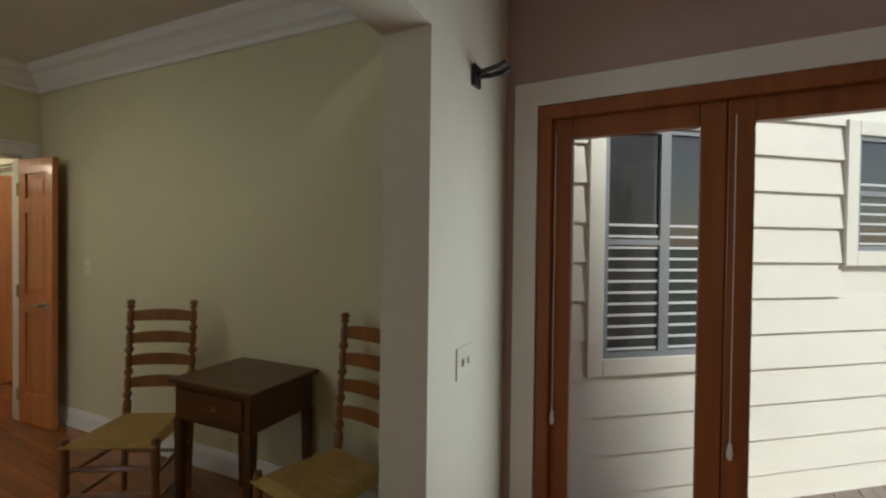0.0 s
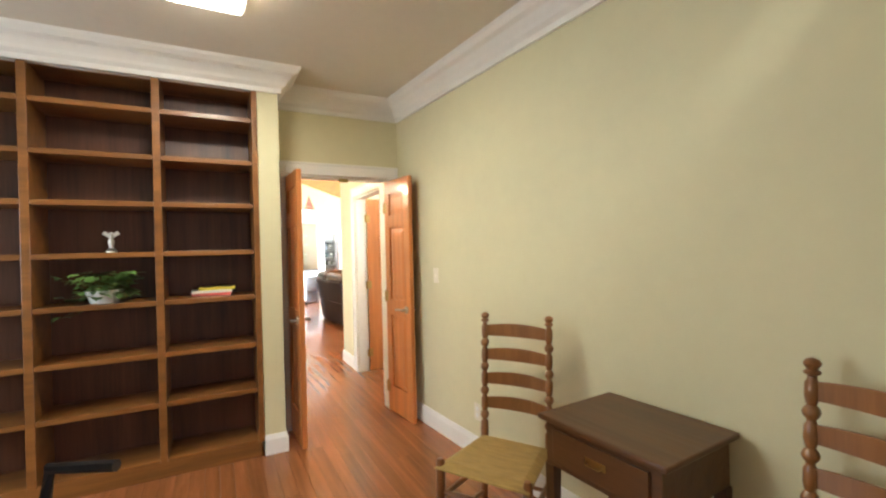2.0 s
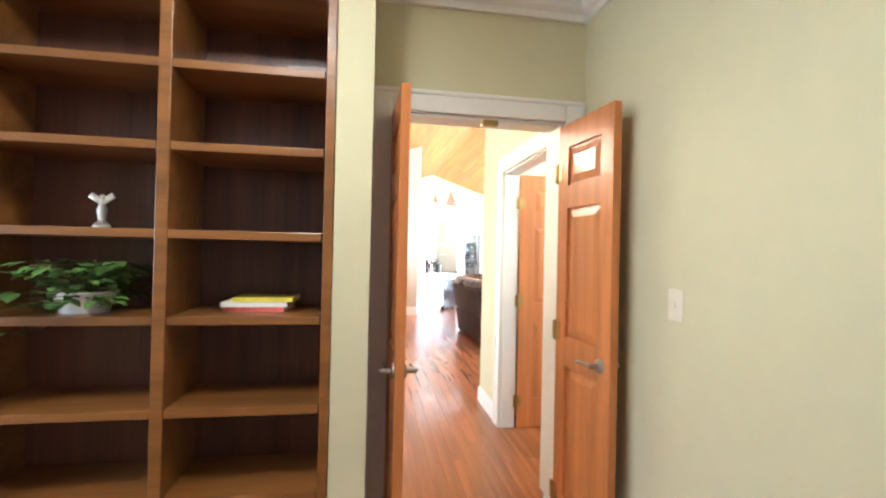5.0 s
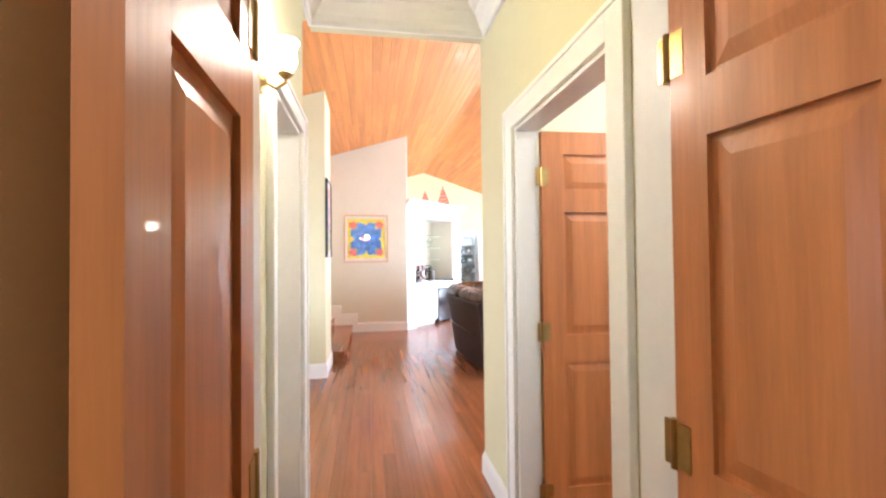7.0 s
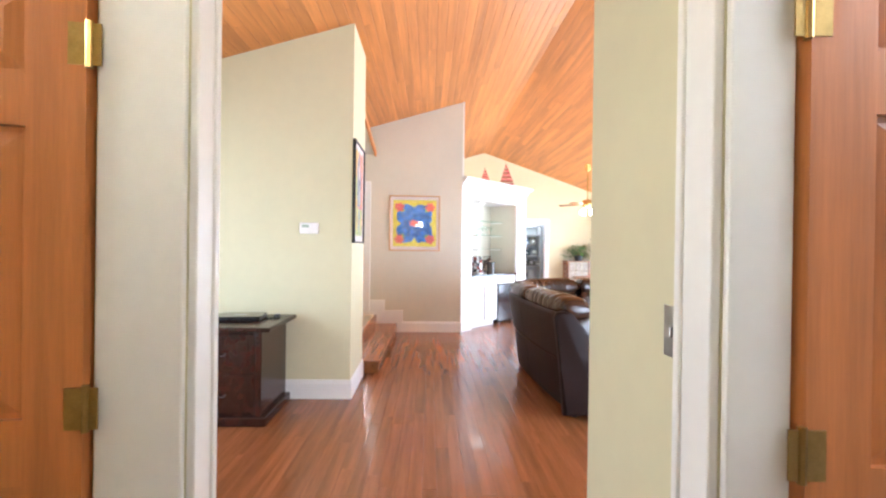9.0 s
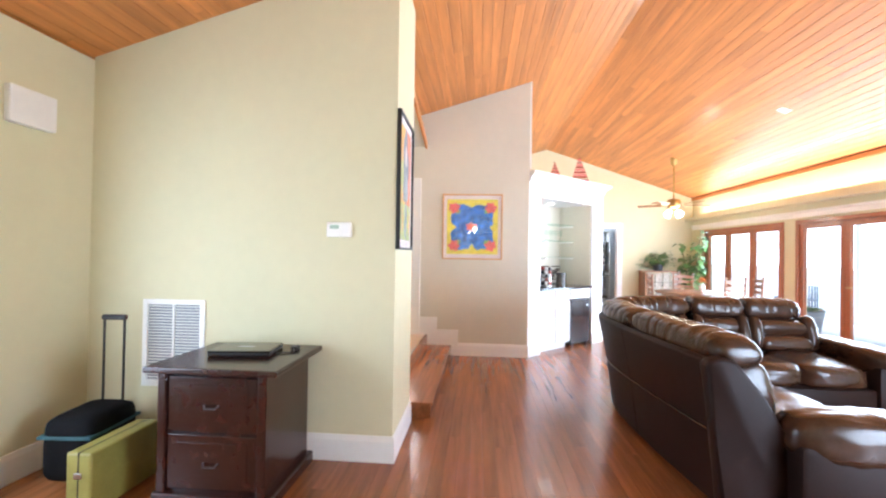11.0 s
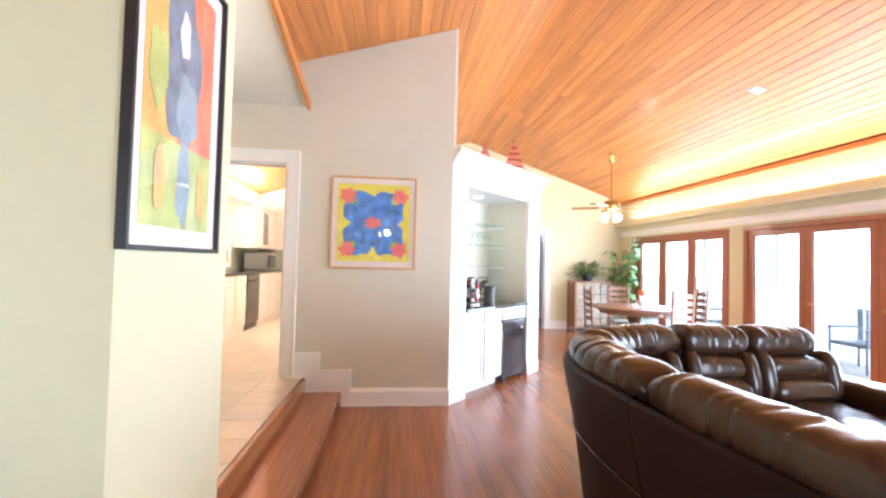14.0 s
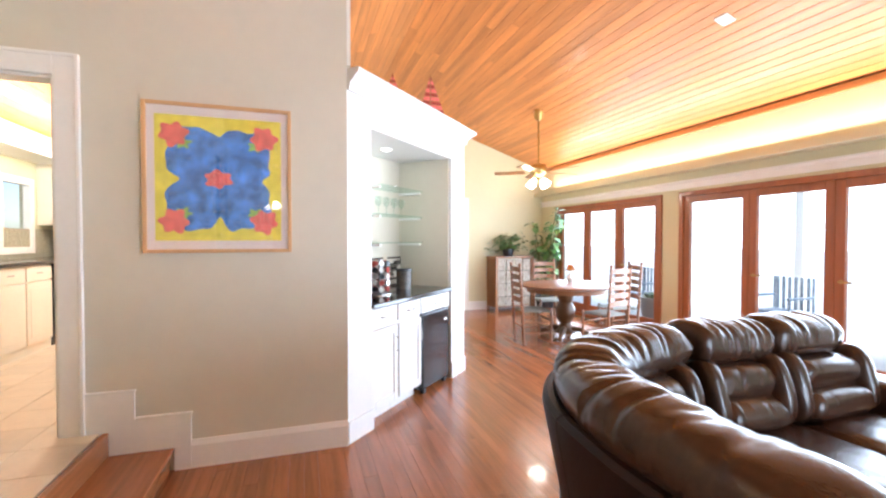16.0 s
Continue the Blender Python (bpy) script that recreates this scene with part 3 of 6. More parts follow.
# ---- doors ----
def panel_door(name, w, h, label, m, cols=2, handle=True, hinge_side=-1):
    """Six- or three-panel slab, hinged at its own origin, running along +x; thickness along y."""
    door = thing(name, m, label, "door")
    t = 0.036
    st = 0.115 if cols == 2 else 0.085
    bm = B()
    box(bm, 0, st, -t / 2, t / 2, 0.01, h)
    box(bm, w - st, w, -t / 2, t / 2, 0.01, h)
    zs = [(0.01, 0.24), (0.86, 1.0), (1.62, 1.73), (h - 0.115, h)]
    cells = [(st, w - st)] if cols == 1 else [(st, w / 2 - 0.045), (w / 2 + 0.045, w - st)]
    for a, b in zs:
        box(bm, st, w - st, -t / 2, t / 2, a, b)
    if cols == 2:
        for (_, a), (b, _) in zip(zs, zs[1:]):
            box(bm, w / 2 - 0.045, w / 2 + 0.045, -t / 2, t / 2, a, b)
    part("frame", bm, M["doorwood"], door)
    for (_, a), (b, _) in zip(zs, zs[1:]):
        for p, q in cells:
            bm = B()
            v = []
            for off, y in ((0.045, 0.0145), (0.012, 0.006), (0, 0.006), (0, -0.006), (0.012, -0.006), (0.045, -0.0145)):
                v.append([bm.verts.new((x, y, z)) for x, z in ((p + off, a + off), (q - off, a + off), (q - off, b - off), (p + off, b - off))])
            for r0, r1 in zip(v, v[1:]):
                for k in range(4):
                    bm.faces.new((r0[k], r0[(k + 1) % 4], r1[(k + 1) % 4], r1[k]))
            bm.faces.new(v[0])
            bm.faces.new(v[-1])
            part("panel", bm, M["doorwood"], door)
    for z in (0.22, 1.02, 1.8):
        bm = lathe(B(), [(0.008, -0.05), (0.008, 0.05)], 8, T((-0.006, hinge_side * t / 2, z)))
        box(bm, -0.004, 0.035, hinge_side * t / 2 - 0.002, hinge_side * t / 2 + 0.002, z - 0.045, z + 0.045)
        box(bm, -0.03, -0.006, hinge_side * t / 2 - 0.002, hinge_side * t / 2 + 0.002, z - 0.045, z + 0.045)
        part("hinge", bm, M["brass"], door, "aged brass hinge")
    if handle:
        for s in (-1, 1):
            bm = B()
            R = Matrix.Rotation(radians(90), 4, "X")
            lathe(bm, [(0.03, 0), (0.03, 0.008), (0.022, 0.013), (0.011, 0.015), (0.011, 0.05)], 14, T((w - 0.065, s * (t / 2), 0.93)) @ Matrix.Rotation(radians(-90 * s), 4, "X"))
            y = s * (t / 2 + 0.047)
            tube(bm, [(w - 0.06, y, 0.93), (w - 0.1, y, 0.933), (w - 0.14, y, 0.93), (w - 0.175, y * 0.96, 0.925)], lambda u: 0.011 - 0.003 * u)
            part("handle", bm, M["nickel"], door, "satin nickel lever handle", True)
    return door


panel_door("door_study", 0.43, 2.03, "narrow orange fir leaf standing open into the study", pose(-3.0, 3.878, 0, 0, 0, 2), 1, hinge_side=1)
panel_door("door_study", 0.43, 2.03, "narrow orange fir leaf swung open near the side wall", pose(-3.0, 4.715, 0, 0, 0, 6), 1, hinge_side=-1)
panel_door("door_bedroom", 0.86, 2.03, "six-panel orange fir door opened into the bedroom", pose(-4.3, 4.95, 0, 0, 0, 88), hinge_side=-1)
panel_door("door_closet", 0.63, 2.03, "orange fir door opened into the closet", pose(-4.51, 3.545, 0, 0, 0, -84), 2, hinge_side=1)
closer = thing("door_catch", pose(-2.99, 4.33, 2.03), "dark bronze catch under the door head", "door catch")
part("catch_body", box(B(), -0.02, 0.02, -0.04, 0.04, -0.018, 0.01, 0.004), M["brass"], closer)


# ---- glazed doors ----
def glazed_unit(name, x0, x1, y, splits, top, bottom, label, handle_at=(), m=None):
    """A run of wood-framed glass leaves in one frame."""
    u = thing(name, m if m is not None else pose(0, y, 0), label, "glass door")
    part("head", box(B(), x0, x1, -0.03, 0.1, top - 0.06, top, 0.005), M["frame"], u)
    part("sill", box(B(), x0, x1, -0.03, 0.1, bottom, bottom + 0.06, 0.005), M["frame"], u)
    for x in (x0, x1 - 0.06):
        part("jamb", box(B(), x, x + 0.06, -0.028, 0.1, bottom + 0.06, top - 0.06, 0.005), M["frame"], u)
    for a, b in zip(splits, splits[1:]):
        bm = B()
        zb, zt = bottom + 0.06, top - 0.06
        s = 0.085
        box(bm, a + 0.001, a + s, 0, 0.05, zb, zt, 0.006)
        box(bm, b - s, b - 0.001, 0, 0.05, zb, zt, 0.006)
        box(bm, a + s, b - s, 0.001, 0.049, zb, zb + 0.17, 0.005)
        box(bm, a + s, b - s, 0.001, 0.049, zt - s, zt, 0.005)
        leaf = part("leaf", bm, M["frame"], u)
        part("astragal", box(B(), b - 0.02, b + 0.02, 0.052, 0.07, zb, zt), M["frame"], leaf)
        g = part("pane", box(B(), a + s, b - s, 0.022, 0.028, zb + 0.17, zt - s), M["pane"], leaf)
        g.visible_shadow = False
    for x in handle_at:
        bm = lathe(B(), [(0.02, 0), (0.02, 0.006), (0.009, 0.01), (0.009, 0.04)], 12, T((x, 0, 1.0)) @ Matrix.Rotation(radians(90), 4, "X"))
        tube(bm, [(x, -0.038, 1.0), (x + 0.1, -0.038, 1.0)], 0.009)
        part("handle", bm, M["brass"], u, "brass lever", True)
    return u


glazed_unit("dining_glass_doors", W1[0], W1[1], GY1, [-15.04, -14.21, -13.38, -12.56], 2.02, 0.02, "three wood-framed glass doors beside the dining table", (-13.3,))
glazed_unit("living_glass_doors", W2[0], W2[1], GY1, [-12.14, -11.26, -10.43, -9.55, -8.66], 2.02, 0.02, "row of wood-framed glass patio doors behind the sofa", (-11.2, -10.37))
# unseen glazing, added to go with the east fill lamp
glazed_unit("side_glass_doors", -8.8, -6.6, 0, [-8.74, -8.06, -7.38, -6.66], 2.02, 0.02, "unseen wood-framed glazing added for fill light near the hall", m=pose(HALL_END - 0.1, 0, 0, 0, 0, -90))
# unseen slab, added only to stop sun entering the east opening
structure("porch_roof_side", box(B(), HALL_END + 0.01, -1.4, 6.45, 9.8, 2.72, 2.82), M["porch"], "unseen pale slab added to block sun at the east opening")
glazed_unit("side_window", 5.3, 6.6, 0, [5.36, 5.95, 6.54], 2.05, 0.3, "tall wood-framed side window near the hall", m=pose(0, GY0, 0, 0, 0, 180))
glazed_unit("study_window", 0.5, 2.3, 0, [0.56, 1.4, 2.24], 2.1, 0.85, "wood-framed study window", m=pose(0, 0.4, 0, 0, 0, 180))
glazed_unit("patio_door", 0.945, 3.4, 5.12, [1.0, 1.635, 2.5, 3.34], 2.02, 0.02, "dark-stained wood and glass patio door")
structure("trim_patio", sweep(B(), [(0, 0), (0.02, 0), (0.02, 0.1), (0, 0.1)], [(4.1, 5.1, 2.02), (0.845, 5.1, 2.02)]), M["white"], "painted patio door casing")
structure("trim_patio", box(B(), 0.845, 0.945, 5.08, 5.1, 0, 2.02), M["white"], "painted patio door casing")
# ledge with the cove over the windows
bm = B()
box(bm, GX0, HALL_END - 0.12, 9.1, GY1, 2.27, 2.3)
box(bm, GX0, HALL_END - 0.12, 9.1, 9.12, 2.3, 2.34)
structure("cove_ledge", bm, M["wall"], "cream ledge hiding the cove lights")
structure("trim_window_head", sweep(B(), [(0, 0), (0.02, 0), (0.02, 0.07), (0.04, 0.09), (0.04, 0.11), (0, 0.11)], [(HALL_END - 0.12, GY1, 2.06), (GX0, GY1, 2.06)]), M["white"], "white band over the glass doors")
structure("trim_cove", box(B(), GX0, HALL_END - 0.12, GY1 - 0.035, GY1, 2.77, 2.83), M["ceilwood"], "pine strip where wall meets ceiling")

# outdoors
bm = B()
v = [bm.verts.new((x, y, -0.35)) for x, y in ((-900, -900), (900, -900), (900, 900), (-900, 900))]
bm.faces.new(v)
structure("ground", bm, M["lawn"], "lawn around the house")


# ---- chairs ----
def ladder_chair(name, m, label, group, slats=4, seat_mat="rush", wood_mat="chair"):
    c = thing(name, m, label, "chair", group)
    W = M[wood_mat]
    hw, hd = 0.177, 0.2
    tilt = 0.06
    H = 1.08
    turn = [(0.018, 0), (0.02, 0.42), (0.022, 0.46), (0.02, 0.5)]
    z = 0.5
    step = (H - 0.07 - z) / slats
    for k in range(slats):
        turn += [(0.012, z + 0.008), (0.012, z + 0.014), (0.02, z + 0.024), (0.024, z + 0.036), (0.02, z + 0.048), (0.012, z + 0.058), (0.015, z + 0.064), (0.019, z + 0.085), (0.0185, z + step - 0.004)]
        z += step
    turn += [(0.013, z + 0.006), (0.012, z + 0.016), (0.022, z + 0.024), (0.022, z + 0.03), (0.013, z + 0.036), (0.02, z + 0.045), (0.023, z + 0.054), (0.018, z + 0.064), (0.004, H)]
    lean = Matrix.Identity(4)
    lean[1][2] = tilt
    for s in (-1, 1):
        part("back_post", lathe(B(), turn, 10, T((s * hw, hd - 0.03, 0)) @ lean), W, c, smooth=True)
        part("leg", lathe(B(), [(0.014, 0), (0.02, 0.02), (0.017, 0.06), (0.021, 0.2), (0.015, 0.25), (0.022, 0.3), (0.02, 0.44), (0.014, 0.46)], 10, T((s * (hw + 0.035), -hd, 0))), W, c, smooth=True)
    for k in range(slats):
        zc = 0.5 + step * (k + 0.78)
        bm = B()
        n = 10
        rr = []
        for i in range(n + 1):
            u = -1 + 2 * i / n
            y = hd - 0.03 + tilt * zc + 0.022 * (1 - u * u) + 0.0
            h = 0.03 + 0.012 * (1 - u * u)
            rr.append([bm.verts.new((u * (hw - 0.008), y + dy, zc + dz)) for dy, dz in ((-0.005, -0.026), (0.005, -0.026), (0.005, h), (-0.005, h))])
        for a, b in zip(rr, rr[1:]):
            for j in range(4):
                bm.faces.new((a[j], a[(j + 1) % 4], b[(j + 1) % 4], b[j]))
        bm.faces.new(rr[0][::-1])
        bm.faces.new(rr[-1])
        part("slat", bm, W, c, smooth=True)
    for s in (-1, 1):
        for zc in (0.14, 0.28):
            part("stretcher", tube(B(), [(s * (hw + 0.035), -hd, zc), (s * (hw + 0.02), 0, zc), (s * hw, hd - 0.03 + tilt * zc, zc)], lambda u: 0.009 + 0.005 * math.sin(math.pi * u), 8), W, c, smooth=True)
    for zc in (0.18, 0.31):
        part("stretcher", tube(B(), [(-hw - 0.035, -hd, zc), (-0.05, -hd, zc), (0.05, -hd, zc), (hw + 0.035, -hd, zc)], lambda u: 0.009 + 0.007 * math.sin(math.pi * u), 8), W, c, smooth=True)
    part("stretcher", tube(B(), [(-hw, hd - 0.02, 0.22), (hw, hd - 0.02, 0.22)], 0.01, 8), W, c, smooth=True)
    # seat of four woven triangles, dished to the middle
    bm = B()
    n = 8
    fr = [(-hw - 0.05, -hd - 0.03), (hw + 0.05, -hd - 0.03), (hw + 0.01, hd - 0.01), (-hw - 0.01, hd - 0.01)]
    rings = []
    for k in range(6):
        u = k / 5
        z = 0.452 - 0.016 * u ** 0.6 if k else 0.425
        rings.append([bm.verts.new((x * (1 - 0.97 * u), y * (1 - 0.97 * u), z)) for x, y in fr])
    rings.insert(0, [bm.verts.new((x, y, 0.42)) for x, y in fr])
    for a, b in zip(rings, rings[1:]):
        for j in range(4):
            bm.faces.new((a[j], a[(j + 1) % 4], b[(j + 1) % 4], b[j]))
    bm.faces.new(rings[0][::-1])
    bm.faces.new(rings[-1])
    part("seat", bm, M[seat_mat], c, "golden woven rush seat" if seat_mat == "rush" else "")
    return c


chA = ladder_chair("ladder_chair", pose(-1.04, 4.53, 0, 0, 0, 31), "brown ladder-back chair with woven rush seat beside the small table", "study chairs")
copy_thing(chA, pose(0.18, 4.66, 0, 0, 0, -9))


# ---- study things ----
def side_table(m):
    t = thing("side_table", m, "dark wooden side table with one drawer against the wall", "table")
    w, d, h = 0.56, 0.46, 0.74
    part("tabletop", box(B(), -w / 2, w / 2, -d / 2, d / 2, h - 0.022, h, 0.006), M["dark"], t)
    bm = B()
    box(bm, -w / 2 + 0.03, w / 2 - 0.03, -d / 2 + 0.022, d / 2 - 0.02, h - 0.2, h - 0.022)
    part("apron", bm, M["dark"], t)
    dr = part("drawer", box(B(), -w / 2 + 0.07, w / 2 - 0.07, -d / 2 + 0.012, -d / 2 + 0.0215, h - 0.18, h - 0.045, 0.003), M["dark"], t)
    bm = tube(B(), [(-0.035, -d / 2 + 0.012, h - 0.105), (-0.03, -d / 2 - 0.006, h - 0.11), (0.03, -d / 2 - 0.006, h - 0.11), (0.035, -d / 2 + 0.012, h - 0.105)], 0.004)
    box(bm, -0.045, 0.045, -d / 2 + 0.009, -d / 2 + 0.0118, h - 0.118, h - 0.092)
    part("handle", bm, M["brass"], dr, "brass drawer pull")
    for x in (-1, 1):
        for y in (-1, 1):
            bm = B()
            cx, cy = x * (w / 2 - 0.045), y * (d / 2 - 0.04)
            prof = ((0.014, 0), (0.022, h - 0.2))
            a = [[bm.verts.new((cx + sx * r, cy + sy * r, z)) for sx, sy in ((-1, -1), (1, -1), (1, 1), (-1, 1))] for r, z in prof]
            for j in range(4):
                bm.faces.new((a[0][j], a[0][(j + 1) % 4], a[1][(j + 1) % 4], a[1][j]))
            bm.faces.new(a[0][::-1])
            bm.faces.new(a[1])
            part("leg", bm, M["dark"], t)
    return t


side_table(pose(-0.48, 4.765, 0, 0, 0, 4))


def bookcase():
    b = thing("bookcase", pose(-2.635, 0, 0), "built-in stained wood bookcase with mostly empty shelves", "bookcase")
    ys = [0.46, 1.1, 1.735, 2.385, 3.03, 3.612]
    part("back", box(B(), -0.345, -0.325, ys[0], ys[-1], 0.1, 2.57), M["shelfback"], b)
    for i, y in enumerate(ys):
        w = 0.022 if 0 < i < len(ys) - 1 else 0.018
        part("upright", box(B(), -0.325, 0, y - w, y + w, 0.1, 2.57, 0.003), M["shelf"], b)
    part("plinth", box(B(), -0.32, -0.004, ys[0], ys[-1], 0, 0.1), M["shelf"], b)
    for y0, y1 in zip(ys, ys[1:]):
        for z in (0.115, 0.485, 0.805, 1.14, 1.455, 1.775, 2.075, 2.375):
            part("shelf", box(B(), -0.324, -0.006 + 0.004 * random.random(), y0 + 0.023, y1 - 0.023, z - 0.032, z, 0.003), M["shelf"], b)
    part("top", box(B(), -0.345, -0.06, ys[0], ys[-1], 2.571, 2.59), M["shelf"], b)
    structure("trim_bookcase_head", box(B(), -2.68, -2.63, 0.4, 3.632, 2.57, 2.74), M["white"], "white frieze over the bookcase")


bookcase()


def book(m, l, w, h, colour, label):
    k = thing("book", m, label, "book")
    part("pages", box(B(), 0.003, l - 0.004, 0.004, w - 0.003, 0.004, h - 0.004), M["paper"], k)
    bm = B()
    box(bm, 0, l, 0, w, 0, 0.003)
    box(bm, 0, l, 0, w, h - 0.003, h)
    box(bm, 0, l, 0, 0.003, 0.003, h - 0.003)
    part("cover", bm, M[colour], k)


book(pose(-2.77, 3.2, 1.141, 0, 0, 84), 0.24, 0.17, 0.018, "pink", "pink paperback lying on a shelf")
book(pose(-2.75, 3.2, 1.161, 0, 0, 90), 0.25, 0.17, 0.018, "paper", "white magazine lying on a stack")
book(pose(-2.76, 3.24, 1.181, 0, 0, 88), 0.23, 0.16, 0.016, "yellow", "yellow booklet on top of the stack")
book(pose(-2.75, 1.86, 1.141, 0, 0, 90), 0.26, 0.19, 0.022, "paper", "white book lying on a shelf")
book(pose(-2.77, 1.85, 1.165, 0, 0, 95), 0.2, 0.16, 0.02, "greyblue", "dark grey book on a white one")


def leaf_mesh(bm, p, d, size, droop=0.3):
    d = Vector(d).normalized()
    u = d.cross(Vector((0, 0, 1)))
    u = u.normalized() if u.length > 1e-3 else Vector((1, 0, 0))
    nrm = u.cross(d)
    prof = [(0, 0.04), (0.25, 0.36), (0.55, 0.4), (0.8, 0.22), (1, 0.02)]
    rows = []
    for s, w in prof:
        c = Vector(p) + d * s * size + Vector((0, 0, -droop * s * s * size))
        rows.append([bm.verts.new(c - u * w * size + nrm * 0.08 * size * w * 2), bm.verts.new(c), bm.verts.new(c + u * w * size + nrm * 0.08 * size * w * 2)])
    for a, b in zip(rows, rows[1:]):
        for k in (0, 1):
            bm.faces.new((a[k], a[k + 1], b[k + 1], b[k]))


def leafy_plant(name, m, label, pot_r, pot_h, n, spread, height, size, seed, pot_mat="ceramic", trail=0.0):
    p = thing(name, m, label, "plant")
    part("pot", lathe(B(), [(pot_r * 0.75, 0), (pot_r, pot_h * 0.9), (pot_r * 1.06, pot_h * 0.92), (pot_r * 1.06, pot_h), (pot_r * 0.93, pot_h), (pot_r * 0.9, pot_h * 0.85), (0.002, pot_h * 0.85)], 20), M[pot_mat], p, smooth=True)
    r = random.Random(seed)
    st, lf = B(), B()
    for i in range(n):
        a = r.random() * 6.283
        out = spread * (0.25 + 0.75 * r.random())
        top = pot_h + height * r.uniform(0.15, 1.0) - trail * (out / spread) ** 2 * height * r.random() * 2
        pts = []
        for k in range(5):
            u = k / 4
            pts.append(Vector((math.cos(a) * out * u ** 1.2, math.sin(a) * out * u ** 1.2, pot_h * 0.86 + (top - pot_h * 0.86) * math.sin(u * 1.57) * (1 if trail == 0 else 1))))
        tube(st, pts, 0.0025, 5)
        for q in range(2, 5):
            for s in range(2):
                b = a + r.uniform(-1.3, 1.3)
                leaf_mesh(lf, pts[q] + Vector((r.uniform(-1, 1), r.uniform(-1, 1), r.uniform(-1, 1))) * size * 0.3, (math.cos(b), math.sin(b), r.uniform(-0.3, 0.5)), size * r.uniform(0.6, 1.15))
    part("stems", st, M["stem"], p)
    part("foliage", lf, M["leaf"], p)
    return p


leafy_plant("ivy_plant", pose(-2.77, 2.72, 1.141), "trailing green ivy in a white bowl on the bookcase", 0.1, 0.08, 64, 0.24, 0.13, 0.055, 5, trail=0.9)
fig = thing("figurine", pose(-2.78, 2.76, 1.456), "small pale glass figurine with spread wings", "figurine")
bm = lathe(B(), [(0.03, 0), (0.03, 0.01), (0.012, 0.03), (0.018, 0.07), (0.008, 0.1), (0.014, 0.115), (0.006, 0.13)], 10)
for s in (-1, 1):
    box(bm, -0.004, 0.004, 0, 0.05, -0.012, 0.012, 0.003, T((0, 0, 0.1)) @ Matrix.Rotation(radians(35 if s > 0 else 145), 4, "X"))
part("figure", bm, M["tin"], fig, smooth=True)
ol = thing("wall_outlet", pose(-2.953, 2.96, 0.42), "grey outlet plate in the bookcase back", "outlet")
part("plate", box(B(), 0, 0.006, -0.04, 0.04, -0.03, 0.03, 0.002), M["nickel"], ol)

so = thing("wall_outlet", pose(-1.85, side_y(-1.85), 0.31, 0, 0, 4), "cream outlet plate low on the study wall", "outlet")
part("plate", box(B(), -0.035, 0.035, -0.005, 0, -0.057, 0.057, 0.002), M["cream"], so)
for z in (-0.022, 0.022):
    part("socket", box(B(), -0.014, 0.014, -0.0065, -0.005, z - 0.014, z + 0.014, 0.001), M["white"], so)

# guitar hanging from its hook
gt = thing("hanging_guitar", pose(0.46, side_y(0.46) - 0.05, 0), "dark stringed instrument hanging on the wall", "guitar")
bm = B()
v = []
for k in range(28):
    a = 2 * math.pi * k / 28
    c, sn = math.cos(a), math.sin(a)
    q = 1 / (abs(c) ** 8 + abs(sn) ** 8) ** 0.125
    z = 1.33 - 0.29 * q * c
    v.append(((0.058 + 0.045 * (1.62 - z)) * q * sn, z))
fa = [bm.verts.new((x, -0.045, z)) for x, z in v]
fb = [bm.verts.new((x, 0.045, z)) for x, z in v]
bm.faces.new(fa)
bm.faces.new(fb[::-1])
for k in range(28):
    bm.faces.new((fa[k], fb[k], fb[(k + 1) % 28], fa[(k + 1) % 28]))
part("body", bm, M["cherry"], gt)
part("neck", box(B(), -0.019, 0.019, -0.052, -0.025, 1.5, 1.96, 0.005), M["cherry"], gt)
part("headstock", box(B(), -0.037, 0.037, -0.045, -0.027, 1.96, 2.12, 0.006), M["cherry"], gt)
for z in (2.0, 2.04, 2.08):
    for s in (-1, 1):
        part("tuner", tube(B(), [(s * 0.037, -0.036, z), (s * 0.06, -0.036, z)], 0.006), M["nickel"], gt)


def hanger(m):
    h = thing("wall_hook", m, "black two-pronged instrument hanger", "hook")
    part("plate", box(B(), -0.008, 0.008, -0.03, 0.03, -0.04, 0.04, 0.004), M["black"], h)
    for s in (-1, 1):
        part("prong", tube(B(), [(0, 0, 0), (0.04, s * 0.025, 0.005), (0.1, s * 0.028, 0.012), (0.125, s * 0.028, 0.022)], 0.01), M["black"], h)


hanger(pose(0.808, 4.74, 2.05))
hanger(pose(0.46, side_y(0.46) - 0.008, 1.97, 0, 0, -90))


def switch(m, n=1, col="white"):
    s = thing("light_switch", m, "plastic light switch plate on the wall", "switch")
    part("plate", box(B(), -0.035 * n, 0.035 * n, -0.005, 0, -0.057, 0.057, 0.002), M[col], s)
    for k in range(n):
        part("toggle", box(B(), -0.006 + (k - (n - 1) / 2) * 0.046, 0.006 + (k - (n - 1) / 2) * 0.046, -0.013, -0.005, -0.012, 0.012, 0.002), M[col], s)


switch(pose(-2.36, side_y(-2.36), 1.22, 0, 0, 4), 1, "cream")
switch(pose(0.8, 4.68, 1.0, 0, 0, 90), 2, "wallgrey")
switch(pose(-4.47, HALL_R, 1.2), 1, "nickel")
cl = thing("ceiling_light", pose(-1.66, 3.33, 2.74), "square flush ceiling light with a glowing diffuser", "ceiling light")
part("frame", box(B(), -0.19, 0.19, -0.19, 0.19, -0.03, 0, 0.006), M["white"], cl)
